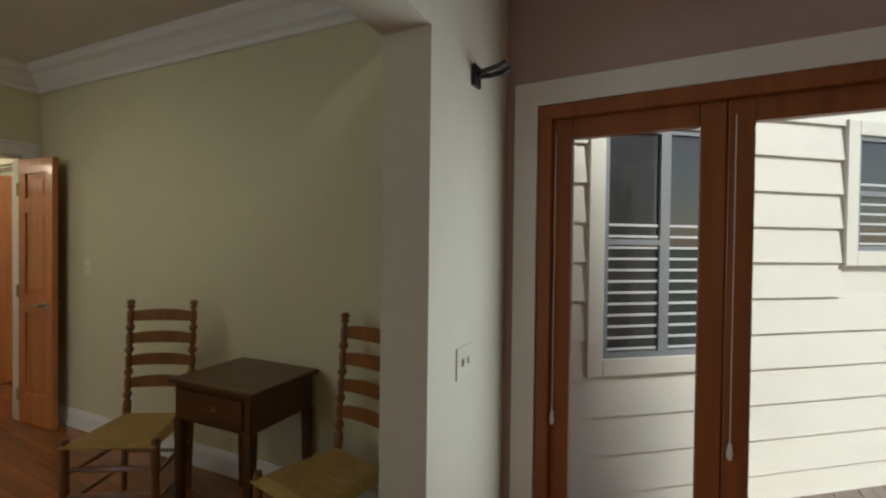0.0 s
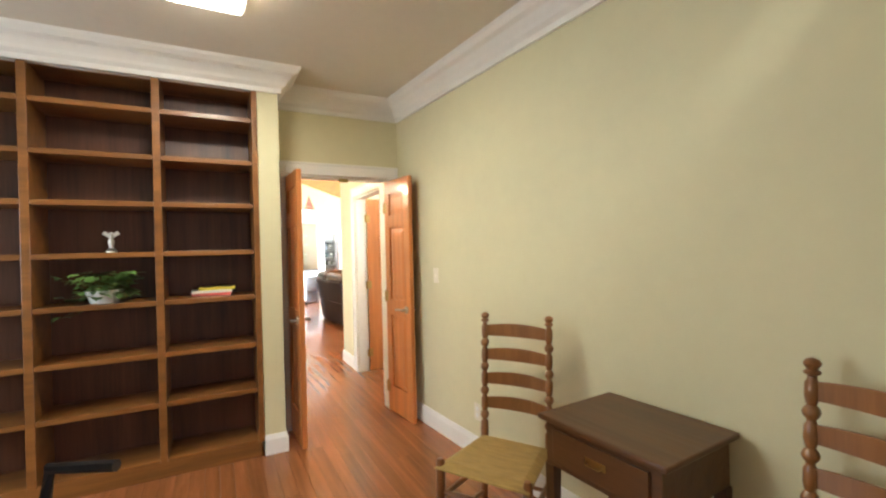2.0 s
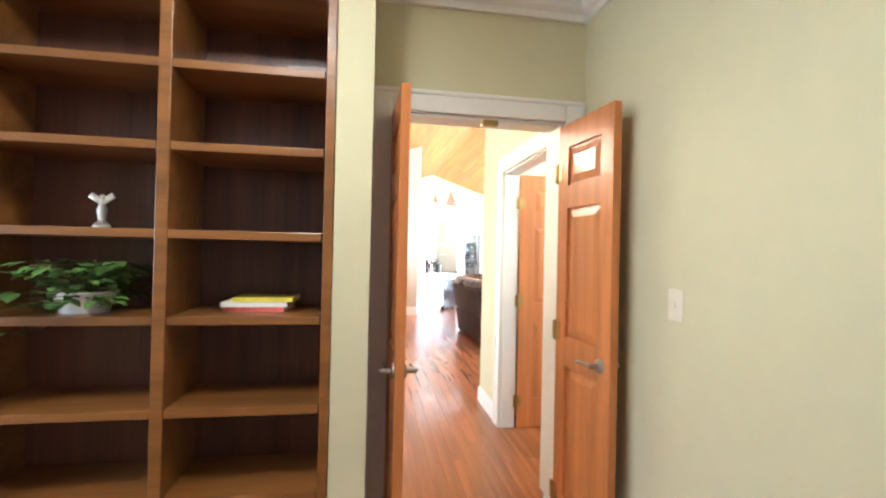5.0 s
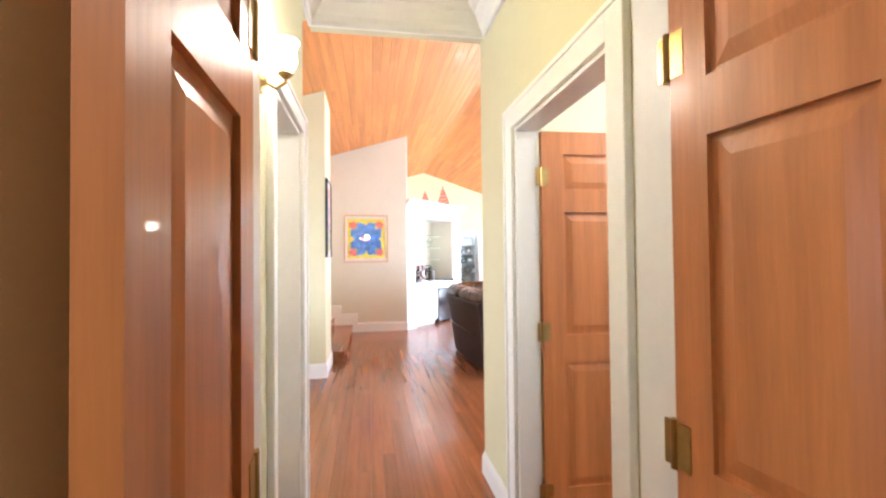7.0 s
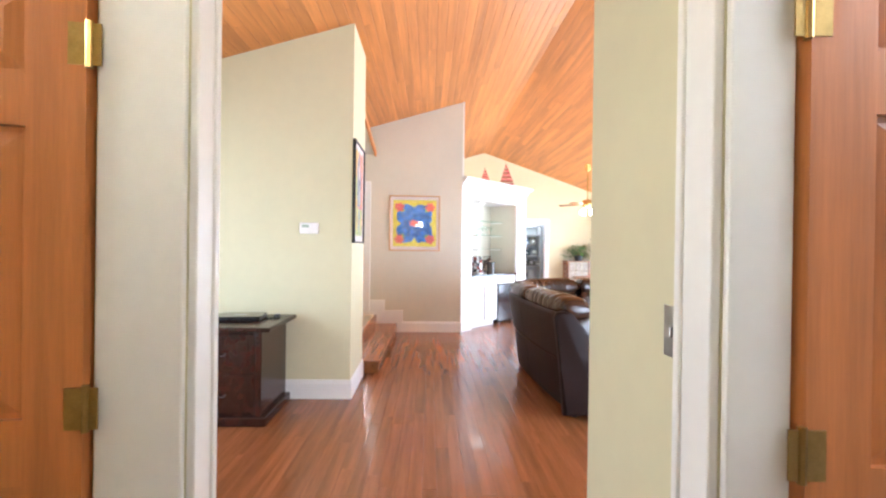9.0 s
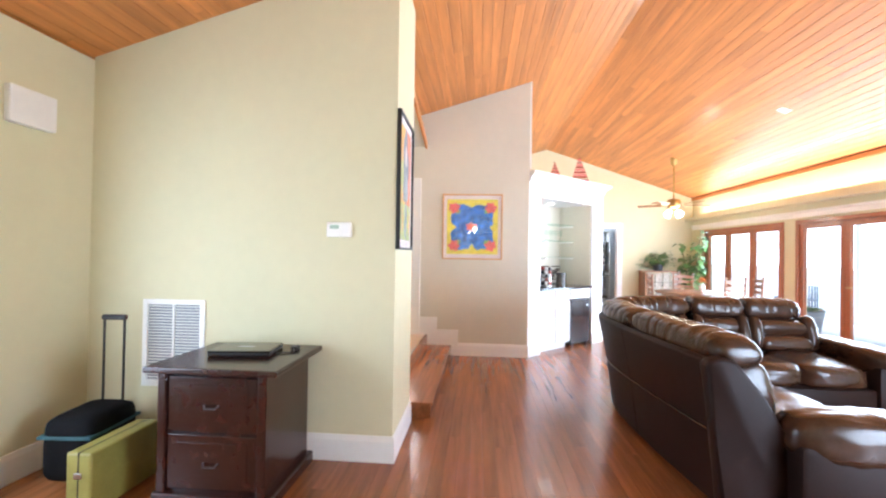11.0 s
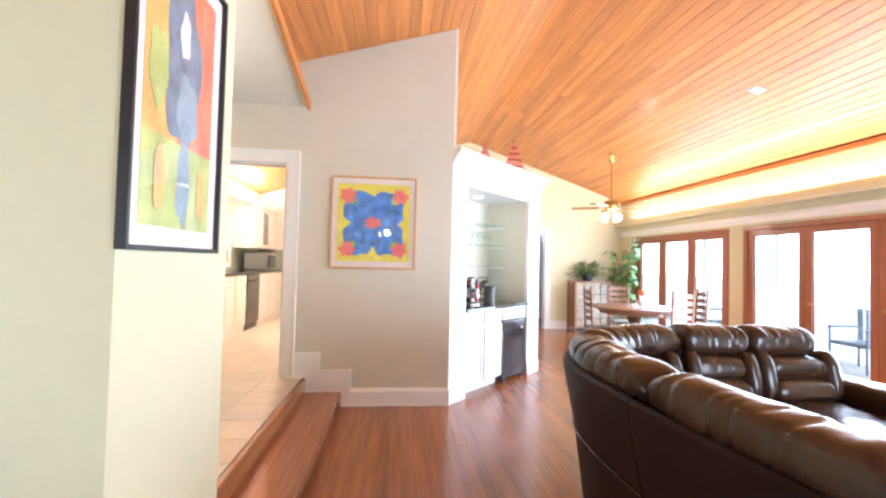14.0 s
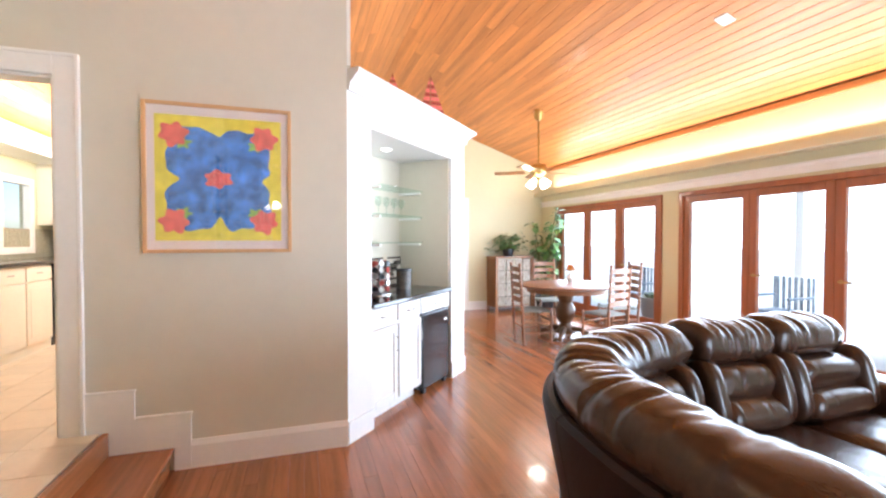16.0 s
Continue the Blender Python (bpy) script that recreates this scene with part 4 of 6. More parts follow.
part("diffuser", box(B(), -0.17, 0.17, -0.17, 0.17, -0.06, -0.031, 0.012), M["lampsoft"], cl)


def office_chair(m):
    c = thing("office_chair", m, "black high-backed swivel chair standing in the study", "chair")
    part("seat", puff(B(), 0.52, 0.5, 0.11, T((0, 0, 0.48)), 4, 8, 0.004), M["cloth"], c, smooth=True)
    part("backrest", puff(B(), 0.52, 0.12, 0.85, T((0, 0.27, 0.95)) @ Matrix.Rotation(radians(-6), 4, "X"), 4, 8, 0.004), M["cloth"], c, smooth=True)
    part("column", lathe(B(), [(0.03, 0.1), (0.03, 0.3), (0.022, 0.3), (0.022, 0.43)], 12), M["black"], c)
    for k in range(5):
        a = 2 * math.pi * k / 5
        leg = part("leg", tube(B(), [(0, 0, 0.11), (0.29 * math.cos(a), 0.29 * math.sin(a), 0.075)], lambda u: 0.026 - 0.008 * u), M["black"], c)
        part("caster", lathe(B(), [(0.028, -0.02), (0.03, 0), (0.028, 0.02)], 12, T((0.29 * math.cos(a), 0.29 * math.sin(a), 0.03)) @ Matrix.Rotation(radians(90), 4, "X")), M["black"], leg)
    for s in (-1, 1):
        part("armrest", tube(B(), [(s * 0.24, 0.1, 0.47), (s * 0.3, 0.08, 0.5), (s * 0.3, 0.05, 0.67), (s * 0.3, -0.2, 0.68)], 0.022), M["black"], c, smooth=True)


office_chair(pose(-1.1, 2.69, 0, 0, 0, 150))


# ---- hall things ----
def sconce(m):
    s = thing("wall_sconce", m, "brass wall sconce with a glowing glass shade", "wall lamp")
    part("backplate", lathe(B(), [(0.055, 0), (0.055, 0.008), (0.03, 0.02), (0.01, 0.03)], 16, Matrix.Rotation(radians(-90), 4, "X")), M["brass"], s, smooth=True)
    part("arm", tube(B(), [(0, 0.02, 0), (0, 0.07, -0.03), (0, 0.11, 0), (0, 0.11, 0.03)], 0.008), M["brass"], s, smooth=True)
    part("cup", lathe(B(), [(0.015, 0), (0.035, 0.02), (0.03, 0.03)], 14, T((0, 0.11, 0.02))), M["brass"], s, smooth=True)
    part("shade", lathe(B(), [(0.03, 0), (0.05, 0.05), (0.045, 0.1), (0.06, 0.14), (0.055, 0.14), (0.002, 0.06)], 16, T((0, 0.11, 0.05))), M["lamp"], s, smooth=True)


sconce(pose(-3.7, HALL_L, 1.98) @ Matrix.Scale(0.72, 4))
hatch = thing("attic_hatch", pose(-4.2, 4.25, 2.94), "white attic hatch panel in the hall ceiling", "hatch")
part("hatch_frame", sweep(B(), [(0, -0.02), (0.04, -0.02), (0.04, 0), (0, 0)], [(-0.5, -0.36, 0), (0.5, -0.36, 0), (0.5, 0.36, 0), (-0.5, 0.36, 0), (-0.5, -0.36, 0)]), M["white"], hatch)
part("panel", box(B(), -0.45, 0.45, -0.31, 0.31, -0.008, 0), M["white"], hatch)


# ---- great room things ----
def framed(name, m, w, h, label, fw, fmat, art):
    p = thing(name, m, label, "picture")
    bm = B()
    box(bm, -w / 2, -w / 2 + fw, -0.03, 0, -h / 2, h / 2, 0.003)
    box(bm, w / 2 - fw, w / 2, -0.03, 0, -h / 2, h / 2, 0.003)
    box(bm, -w / 2 + fw, w / 2 - fw, -0.03, 0, -h / 2, -h / 2 + fw, 0.003)
    box(bm, -w / 2 + fw, w / 2 - fw, -0.03, 0, h / 2 - fw, h / 2, 0.003)
    part("frame", bm, M[fmat], p)
    part("mount", box(B(), -w / 2 + fw, w / 2 - fw, -0.012, -0.004, -h / 2 + fw, h / 2 - fw), M["mount"], p)
    art(p)
    g = part("glazing", box(B(), -w / 2 + fw, w / 2 - fw, -0.0225, -0.021, -h / 2 + fw, h / 2 - fw), M["pane"], p)
    g.visible_shadow = False
    return p


def blob(bm, cx, cz, r, y, lobes=7, amp=0.15, seed=0, sx=1.0, sz=1.0):
    v = []
    for k in range(42):
        a = 2 * math.pi * k / 42
        q = r * (1 + amp * math.sin(lobes * a + seed) + 0.06 * math.sin(3 * a + 2 * seed))
        v.append(bm.verts.new((cx + q * math.cos(a) * sx, y, cz + q * math.sin(a) * sz)))
    bm.faces.new(v)


def flower_art(p):
    part("yellow_ground", box(B(), -0.35, 0.35, -0.0135, -0.012, -0.376, 0.376), M["yellow"], p)
    bm = B()
    v = []
    for k in range(160):
        a = 2 * math.pi * k / 160
        c, s = math.cos(a), math.sin(a)
        q = 0.305 / (abs(c) ** 7 + abs(s) ** 7) ** (1 / 7)
        for b in (0, 90, 180, 270):
            d = abs((math.degrees(a) - b + 180) % 360 - 180)
            q -= 0.06 * math.exp(-(d / 7.0) ** 2)
        q += 0.012 * math.sin(9 * a + 1) + 0.008 * math.sin(17 * a)
        v.append(bm.verts.new((q * c * 0.94, -0.0145, q * s)))
    bm.faces.new(v)
    part("blue_field", bm, M["blue"], p)
    for i, (x, z) in enumerate(((-0.25, 0.26), (0.25, 0.26), (-0.25, -0.26), (0.25, -0.26), (-0.01, 0.0))):
        bm = B()
        blob(bm, x + 0.05 * (-1 if x > 0 else 1) * (x != -0.01), z - 0.05 * (1 if z > 0 else -1) * (z != 0), 0.03, -0.0152, 5, 0.3, i, 1.3)
        part("leaf_spot", bm, M["green"], p)
        bm = B()
        blob(bm, x, z, 0.07, -0.0158, 6, 0.16, i, 1.05, 1.0 if i < 4 else 0.75)
        part("flower", bm, M["pink"], p)


framed("flower_painting", pose(PX, 4.033, 1.765, 0, 0, 90), 0.825, 0.9, "square flower picture in blue and yellow with a pale wood frame", 0.022, "lightwood", flower_art)


def abstract_art(p):
    part("yellow_field", box(B(), -0.21, -0.03, -0.0135, -0.012, -0.14, 0.4), M["ochre"], p)
    part("red_field", box(B(), -0.03, 0.21, -0.0135, -0.012, -0.14, 0.4), M["coral"], p)
    part("green_field", box(B(), -0.21, 0.21, -0.0135, -0.012, -0.4, -0.14), M["lime"], p)
    for k, (x, z, r, sx, sz, m) in enumerate(((0.0, 0.12, 0.15, 0.72, 1.8, "greyblue"), (0.02, -0.26, 0.06, 0.7, 2.2, "slate"), (-0.14, 0.05, 0.07, 0.7, 1.6, "lime"),
                                              (0.03, -0.03, 0.09, 0.75, 1.2, "slate"), (0.0, 0.2, 0.045, 0.7, 1.6, "mount"), (0.0, 0.1, 0.05, 1.0, 0.35, "greyblue"),
                                              (-0.12, -0.26, 0.05, 0.6, 1.9, "ochre"), (0.14, -0.28, 0.05, 0.6, 1.7, "ochre"))):
        bm = B()
        blob(bm, x, z, r, -0.0142 - 0.0004 * k, 5, 0.1, k + 1, sx, sz)
        part("paint_shape", bm, M[m], p)


framed("abstract_painting", pose(-7.77, 3.58, 1.88, 0, 0, 180), 0.56, 0.94, "tall abstract picture in orange and grey with a black frame", 0.014, "black", abstract_art)

th = thing("thermostat", pose(-7.5, 3.2, 1.535, 0, 0, 90), "white thermostat on the wall", "thermostat")
part("case", box(B(), -0.085, 0.085, -0.028, 0, -0.05, 0.05, 0.008), M["white"], th)
part("display", box(B(), -0.06, 0.0, -0.0295, -0.028, 0.005, 0.03), M["screen"], th)
rg = thing("return_grille", pose(-7.5, 2.04, 0.74, 0, 0, 90), "white louvred return air grille", "grille")
bm = B()
for a in ((-0.225, -0.19, -0.3, 0.3), (0.19, 0.225, -0.3, 0.3), (-0.19, 0.19, 0.265, 0.3), (-0.19, 0.19, -0.3, -0.265), (-0.008, 0.008, -0.265, 0.265)):
    box(bm, a[0], a[1], -0.014, 0, a[2], a[3], 0.002)
part("frame", bm, M["white"], rg)
for k in range(26):
    z = -0.255 + k * 0.0204
    for s in (-1, 1):
        part("slat", box(B(), s * 0.099 - 0.09, s * 0.099 + 0.09, -0.009, 0.0, -0.001, 0.001, 0, T((0, -0.003, z)) @ Matrix.Rotation(radians(35), 4, "X")), M["white"], rg)
part("backing", box(B(), -0.19, 0.19, -0.0005, 0, -0.265, 0.265), M["slatgrey"], rg)
wv = thing("wall_chime", pose(-7.05, GY0, 2.22), "white door chime box high on the wall", "door chime")
part("case", box(B(), -0.14, 0.14, 0, 0.05, -0.11, 0.11, 0.01), M["white"], wv)

fc = thing("file_cabinet", pose(-7.15, 2.72, 0), "dark cherry two-drawer file cabinet against the wall", "cabinet")
part("body", box(B(), -0.3, 0.25, -0.3, 0.3, 0.06, 0.725, 0.004), M["cherry"], fc)
part("top", box(B(), -0.34, 0.33, -0.36, 0.38, 0.725, 0.76, 0.01), M["cherry"], fc)
part("plinth", box(B(), -0.31, 0.29, -0.33, 0.34, 0, 0.075, 0.01), M["cherry"], fc)
for z0, z1 in ((0.1, 0.39), (0.41, 0.7)):
    d = part("drawer", box(B(), 0.25, 0.272, -0.25, 0.25, z0, z1, 0.005), M["cherry"], fc)
    part("field", box(B(), 0.272, 0.277, -0.2, 0.2, z0 + 0.04, z1 - 0.04, 0.002), M["cherry"], d)
    bm = tube(B(), [(0.277, -0.04, (z0 + z1) / 2), (0.297, -0.03, (z0 + z1) / 2 - 0.015), (0.297, 0.03, (z0 + z1) / 2 - 0.015), (0.277, 0.04, (z0 + z1) / 2)], 0.005)
    part("handle", bm, M["black"], d, "dark bronze drop pull")
for y in (-1, 1):
    part("pilaster", box(B(), 0.25, 0.285, y * 0.28 - 0.025, y * 0.28 + 0.025, 0.075, 0.725, 0.008), M["cherry"], fc)
lp = thing("laptop", pose(-7.22, 2.72, 0.76, 0, 0, 8), "closed black laptop on the cabinet", "laptop")
part("base", box(B(), -0.13, 0.13, -0.18, 0.18, 0.004, 0.022, 0.006), M["black"], lp)
part("lid", box(B(), -0.13, 0.13, -0.18, 0.18, 0.0225, 0.036, 0.006), M["blackgloss"], lp)
part("badge", box(B(), -0.008, 0.008, -0.045, 0.045, 0.0362, 0.0368), M["nickel"], lp)
pw = thing("power_brick", pose(-7.33, 2.98, 0.76), "black power cord and brick on the cabinet", "charger")
part("brick", box(B(), -0.03, 0.03, -0.02, 0.02, 0, 0.025, 0.005), M["black"], pw)
part("cord", tube(B(), [(0.03, 0, 0.012), (0.08, 0.03, 0.006), (0.12, -0.03, 0.006), (0.13, -0.09, 0.012)], 0.004), M["black"], pw)

lg = thing("suitcase", pose(-7.15, 1.78, 0, 0, 0, 5), "black wheeled suitcase with its handle pulled up", "suitcase")
part("shell", puff(B(), 0.42, 0.3, 0.38, T((0, 0, 0.22)), 6, 8, 0.004), M["cloth"], lg, smooth=True)
part("band", box(B(), -0.212, 0.212, -0.152, 0.152, 0.29, 0.31, 0.004), M["teal"], lg)
for s in (-1, 1):
    part("wheel", lathe(B(), [(0.03, -0.012), (0.03, 0.012)], 14, T((-0.15, s * 0.12, 0.03)) @ Matrix.Rotation(radians(90), 4, "X")), M["black"], lg)
    part("handle_tube", tube(B(), [(-0.16, s * 0.065, 0.38), (-0.16, s * 0.065, 0.93)], 0.008), M["black"], lg)
part("grip", box(B(), -0.175, -0.145, -0.08, 0.08, 0.92, 0.955, 0.01), M["black"], lg)
oc = thing("flat_case", pose(-6.95, 2.1, 0.0, 0, 0, 0), "olive green hard case standing on the floor", "case")
part("shell", box(B(), -0.26, 0.22, -0.07, 0.07, 0.005, 0.33, 0.012), M["olive"], oc)
part("seam", box(B(), -0.262, 0.222, -0.003, 0.003, 0.003, 0.332), M["black"], oc)
part("latch", box(B(), 0.221, 0.228, -0.02, 0.02, 0.2, 0.23, 0.002), M["nickel"], oc)


# ---- leather sectional sofa ----
BACK = [(-6.95, 5.33), (-7.5, 5.26), (-8.0, 5.22), (-8.55, 5.21), (-8.95, 5.29), (-9.26, 5.52), (-9.44, 5.88), (-9.5, 6.25), (-9.5, 6.8), (-9.5, 7.45)]


def back_at(u):
    """Point and inward normal on the sofa's back line, u counting its corner points."""
    u = min(max(u, 0.0), len(BACK) - 1.0)
    i = min(int(u), len(BACK) - 2)
    f = u - i
    p = [Vector(BACK[min(max(k, 0), len(BACK) - 1)]) for k in (i - 1, i, i + 1, i + 2)]
    a, b, c = (p[2] - p[0]) / 2, p[1], p[2]
    d = (p[3] - p[1]) / 2
    q = (2 * f ** 3 - 3 * f * f + 1) * b + (f ** 3 - 2 * f * f + f) * a + (3 * f * f - 2 * f ** 3) * c + (f ** 3 - f * f) * d
    t = ((6 * f * f - 6 * f) * b + (3 * f * f - 4 * f + 1) * a + (6 * f - 6 * f * f) * c + (3 * f * f - 2 * f) * d).normalized()
    return q, Vector((t.y, -t.x))


def back_band(prof, u0, u1, n=14):
    """A profile (inward, up) carried along the back line between two places on it."""
    bm = B()
    rings = []
    for k in range(n + 1):
        q, nn = back_at(u0 + (u1 - u0) * k / n)
        rings.append([bm.verts.new((q.x + nn.x * o, q.y + nn.y * o, z)) for o, z in prof])
    m = len(prof)
    for a, b in zip(rings, rings[1:]):
        for j in range(m):
            bm.faces.new((a[j], a[(j + 1) % m], b[(j + 1) % m], b[j]))
    bm.faces.new(rings[0][::-1])
    bm.faces.new(rings[-1])
    return bm


def back_roll(u0, u1, off, z, ro, rz, seed, n=90, seg=26, gather=0.026):
    """A stuffed roll along the back line with gathers across it and rounded ends."""
    bm = B()
    rings = []
    for k in range(n + 1):
        w = k / n
        q, nn = back_at(u0 + (u1 - u0) * w)
        end = max(0.05, (1 - abs(2 * w - 1) ** 9)) ** 0.5
        ring = []
        for j in range(seg):
            a = 2 * math.pi * j / seg
            c, sn = math.cos(a), math.sin(a)
            e = 1 / (abs(c) ** 2.6 + abs(sn) ** 2.6) ** (1 / 2.6)
            crease = noise.noise(Vector((q.x * 15 + seed, q.y * 15, a * 0.5))) + 0.7 * noise.noise(Vector((q.x * 31, q.y * 31 + seed, a * 0.9)))
            swell = 0.012 * noise.noise(Vector((q.x * 3, q.y * 3, a + seed)))
            top = 0.45 + 0.55 * max(0.0, sn)
            r = 1 - gather * 6 * max(0, crease) * top
            o = off + (ro * e * c * r + swell) * (0.6 + 0.4 * end) + 0.1 * (sn * rz) * -1
            h = z + (rz * e * sn * r + swell) * end
            ring.append(bm.verts.new((q.x + nn.x * o, q.y + nn.y * o, h)))
        rings.append(ring)
    for a, b in zip(rings, rings[1:]):
        for j in range(seg):
            bm.faces.new((a[j], a[(j + 1) % seg], b[(j + 1) % seg], b[j]))
    bm.faces.new(rings[0][::-1])
    bm.faces.new(rings[-1])
    return bm


def sofa():
    s = thing("sectional_sofa", pose(0, 0, 0), "brown leather corner sofa with puffy headrests", "sofa")
    upper = [(0.075, 0.465), (0.004, 0.82), (0.006, 0.842), (0.022, 0.856), (0.042, 0.856), (0.056, 0.84), (0.15, 0.465)]
    lower = [(0.076, 0.455), (0.086, 0.455), (0.2, 0.44), (0.2, 0.05), (0.13, 0.05)]
    seams = [0.02, 2.12, 3.6, 5.1, 6.85, 7.98, 8.98]
    for a, b in zip(seams, seams[1:]):
        g = 0.006
        # outer shell takes the leather copy with shade in its colour
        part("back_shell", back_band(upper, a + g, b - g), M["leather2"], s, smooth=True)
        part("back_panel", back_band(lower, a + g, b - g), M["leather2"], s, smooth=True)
        bm = B()
        tube(bm, [(q.x + nn.x * 0.072, q.y + nn.y * 0.072, 0.46) for q, nn in (back_at(a + (b - a) * k / 12) for k in range(13))], 0.006)
        part("piping", bm, M["leather"], s, smooth=True)
    # headrest rolls: near seat, the long one round the corner, two far seats
    for u0, u1, sd in ((0.1, 2.1, 3.0), (2.08, 4.3, 9.0), (4.28, 7.0, 15.0), (7.02, 7.96, 23.0), (7.98, 8.7, 31.0)):
        part("headrest", back_roll(u0, u1, 0.175, 0.885, 0.135, 0.108, sd), M["leather"], s, smooth=True)
    # backs under the headrests: two pads between upright bolsters
    for u0, u1, sd in ((0.15, 2.1, 41.0), (2.15, 4.2, 47.0), (4.4, 6.9, 53.0), (7.03, 7.97, 59.0), (8.0, 8.85, 61.0)):
        du = (u1 - u0) * 0.17
        part("back_cushion", back_roll(u0 + du * 0.75, u1 - du * 0.75, 0.26, 0.71, 0.11, 0.085, sd, 50, 18, 0.01), M["leather"], s, smooth=True)
        part("lumbar_cushion", back_roll(u0 + du * 0.75, u1 - du * 0.75, 0.305, 0.57, 0.125, 0.085, sd + 2, 50, 18, 0.008), M["leather"], s, smooth=True)
        for e in (u0 + du * 0.5, u1 - du * 0.5):
            q, nn = back_at(e)
            m = T((q.x + nn.x * 0.275, q.y + nn.y * 0.275, 0.65)) @ RZ(math.degrees(math.atan2(nn.y, nn.x)) - 90) @ Matrix.Rotation(radians(14), 4, "X")
            part("bolster", puff(B(), 0.12, 0.25, 0.36, m, 3, 10, 0.006, 6, (1, 1, 1), sd + e), M["leather"], s, smooth=True)
    for x, y, w, d, sd in ((-7.62, 5.95, 1.0, 0.72, 1.0), (-8.45, 5.95, 0.62, 0.72, 2.0), (-8.86, 6.58, 0.74, 0.6, 4.0), (-8.86, 7.12, 0.74, 0.54, 6.0)):
        part("seat_cushion", puff(B(), w, d, 0.22, T((x, y, 0.4)), 4, 16, 0.014, 5, (1, 1, 1), sd), M["leather"], s, smooth=True)
    part("corner_seat", puff(B(), 0.66, 0.7, 0.22, T((-8.92, 5.98, 0.39)) @ RZ(-20), 4, 14, 0.014, 5, (1, 1, 1), 3.0), M["leather"], s, smooth=True)
    for x0, x1, y0, y1 in ((-8.2, -7.06, 5.46, 6.3), (-9.27, -8.21, 5.66, 6.3), (-9.28, -8.52, 6.31, 7.42)):
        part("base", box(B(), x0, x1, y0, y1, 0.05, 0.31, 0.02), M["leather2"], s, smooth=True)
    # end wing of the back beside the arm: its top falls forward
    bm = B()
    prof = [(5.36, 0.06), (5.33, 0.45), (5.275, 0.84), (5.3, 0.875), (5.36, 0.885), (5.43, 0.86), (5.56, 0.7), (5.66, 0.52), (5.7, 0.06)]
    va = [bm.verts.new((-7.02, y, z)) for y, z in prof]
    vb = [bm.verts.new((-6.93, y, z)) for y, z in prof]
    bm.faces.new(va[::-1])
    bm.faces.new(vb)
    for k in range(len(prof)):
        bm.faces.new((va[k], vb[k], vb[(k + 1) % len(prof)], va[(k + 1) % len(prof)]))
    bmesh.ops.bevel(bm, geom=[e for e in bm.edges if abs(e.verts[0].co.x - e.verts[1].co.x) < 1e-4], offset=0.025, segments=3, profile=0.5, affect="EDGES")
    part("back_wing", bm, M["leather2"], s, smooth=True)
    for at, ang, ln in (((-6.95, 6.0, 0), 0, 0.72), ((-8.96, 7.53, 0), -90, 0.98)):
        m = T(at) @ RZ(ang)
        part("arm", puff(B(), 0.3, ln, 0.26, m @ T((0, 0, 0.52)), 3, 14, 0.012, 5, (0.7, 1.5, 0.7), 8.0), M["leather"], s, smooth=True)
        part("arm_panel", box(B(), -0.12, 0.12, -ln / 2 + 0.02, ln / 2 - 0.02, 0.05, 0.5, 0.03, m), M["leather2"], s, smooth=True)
    for x, y in ((-7.1, 5.5), (-8.4, 5.5), (-9.2, 6.1), (-9.2, 7.35), (-7.1, 6.2), (-8.6, 7.35)):
        part("foot", lathe(B(), [(0.02, 0), (0.028, 0.055)], 10, T((x, y, 0))), M["black"], s)


sofa()


# ---- wet bar across the corner ----
def at_bar(x=0, y=0, z=0, rz=0):
    return pose(-10.65, 4.8, 0, 0, 0, 135) @ pose(x, y, z, 0, 0, rz)


def bar():
    mb = at_bar()
    bm = B()
    for a, b in ((0.0, 0.27), (1.6, 1.91)):
        box(bm, a, b, 0.0, 0.7, 0, 2.3, 0, mb)
    box(bm, 0.27, 1.6, 0.62, 0.7, 0, 2.3, 0, mb)
    box(bm, 0.0, 1.91, 0.0, 0.7, 2.3, 2.42, 0, mb)
    structure("wall_bar", bm, M["barwhite"], "white painted surround of the wet bar")
    bm = B()
    box(bm, 0.272, 1.598, 0.6, 0.618, 0.92, 2.2, 0, mb)
    box(bm, 1.585, 1.599, 0.03, 0.6, 0.92, 2.2, 0, mb)
    structure("wall_bar_niche", bm, M["wallgrey"], "greige lining of the bar niche")
    structure("ceiling_bar", box(B(), 0.27, 1.6, 0.0, 0.62, 2.2, 2.3, 0, mb), M["barwhite"], "white niche ceiling")
    bm = B()
    prof = [(0, 0), (0.02, 0), (0.03, 0.05), (0.07, 0.09), (0.1, 0.11), (0.1, 0.14), (0, 0.14)]
    p = [mb @ Vector(q) for q in ((1.91, 0.7, 2.4), (1.91, 0, 2.4), (0.0, 0, 2.4))]
    sweep(bm, prof, p[::-1][::-1])
    structure("trim_bar_crown", bm, M["barwhite"], "white crown over the wet bar")
    for a, b in ((-0.005, 0.275), (1.595, 1.915)):
        structure("baseboard", box(B(), a, b, -0.016, 0.0, 0, 0.15, 0.003, mb), M["barwhite"], "white baseboard on the bar post")
    structure("bar_top", box(B(), 0.0, 1.91, 0.0, 0.7, 2.542, 2.556, 0, mb), M["barwhite"])


bar()


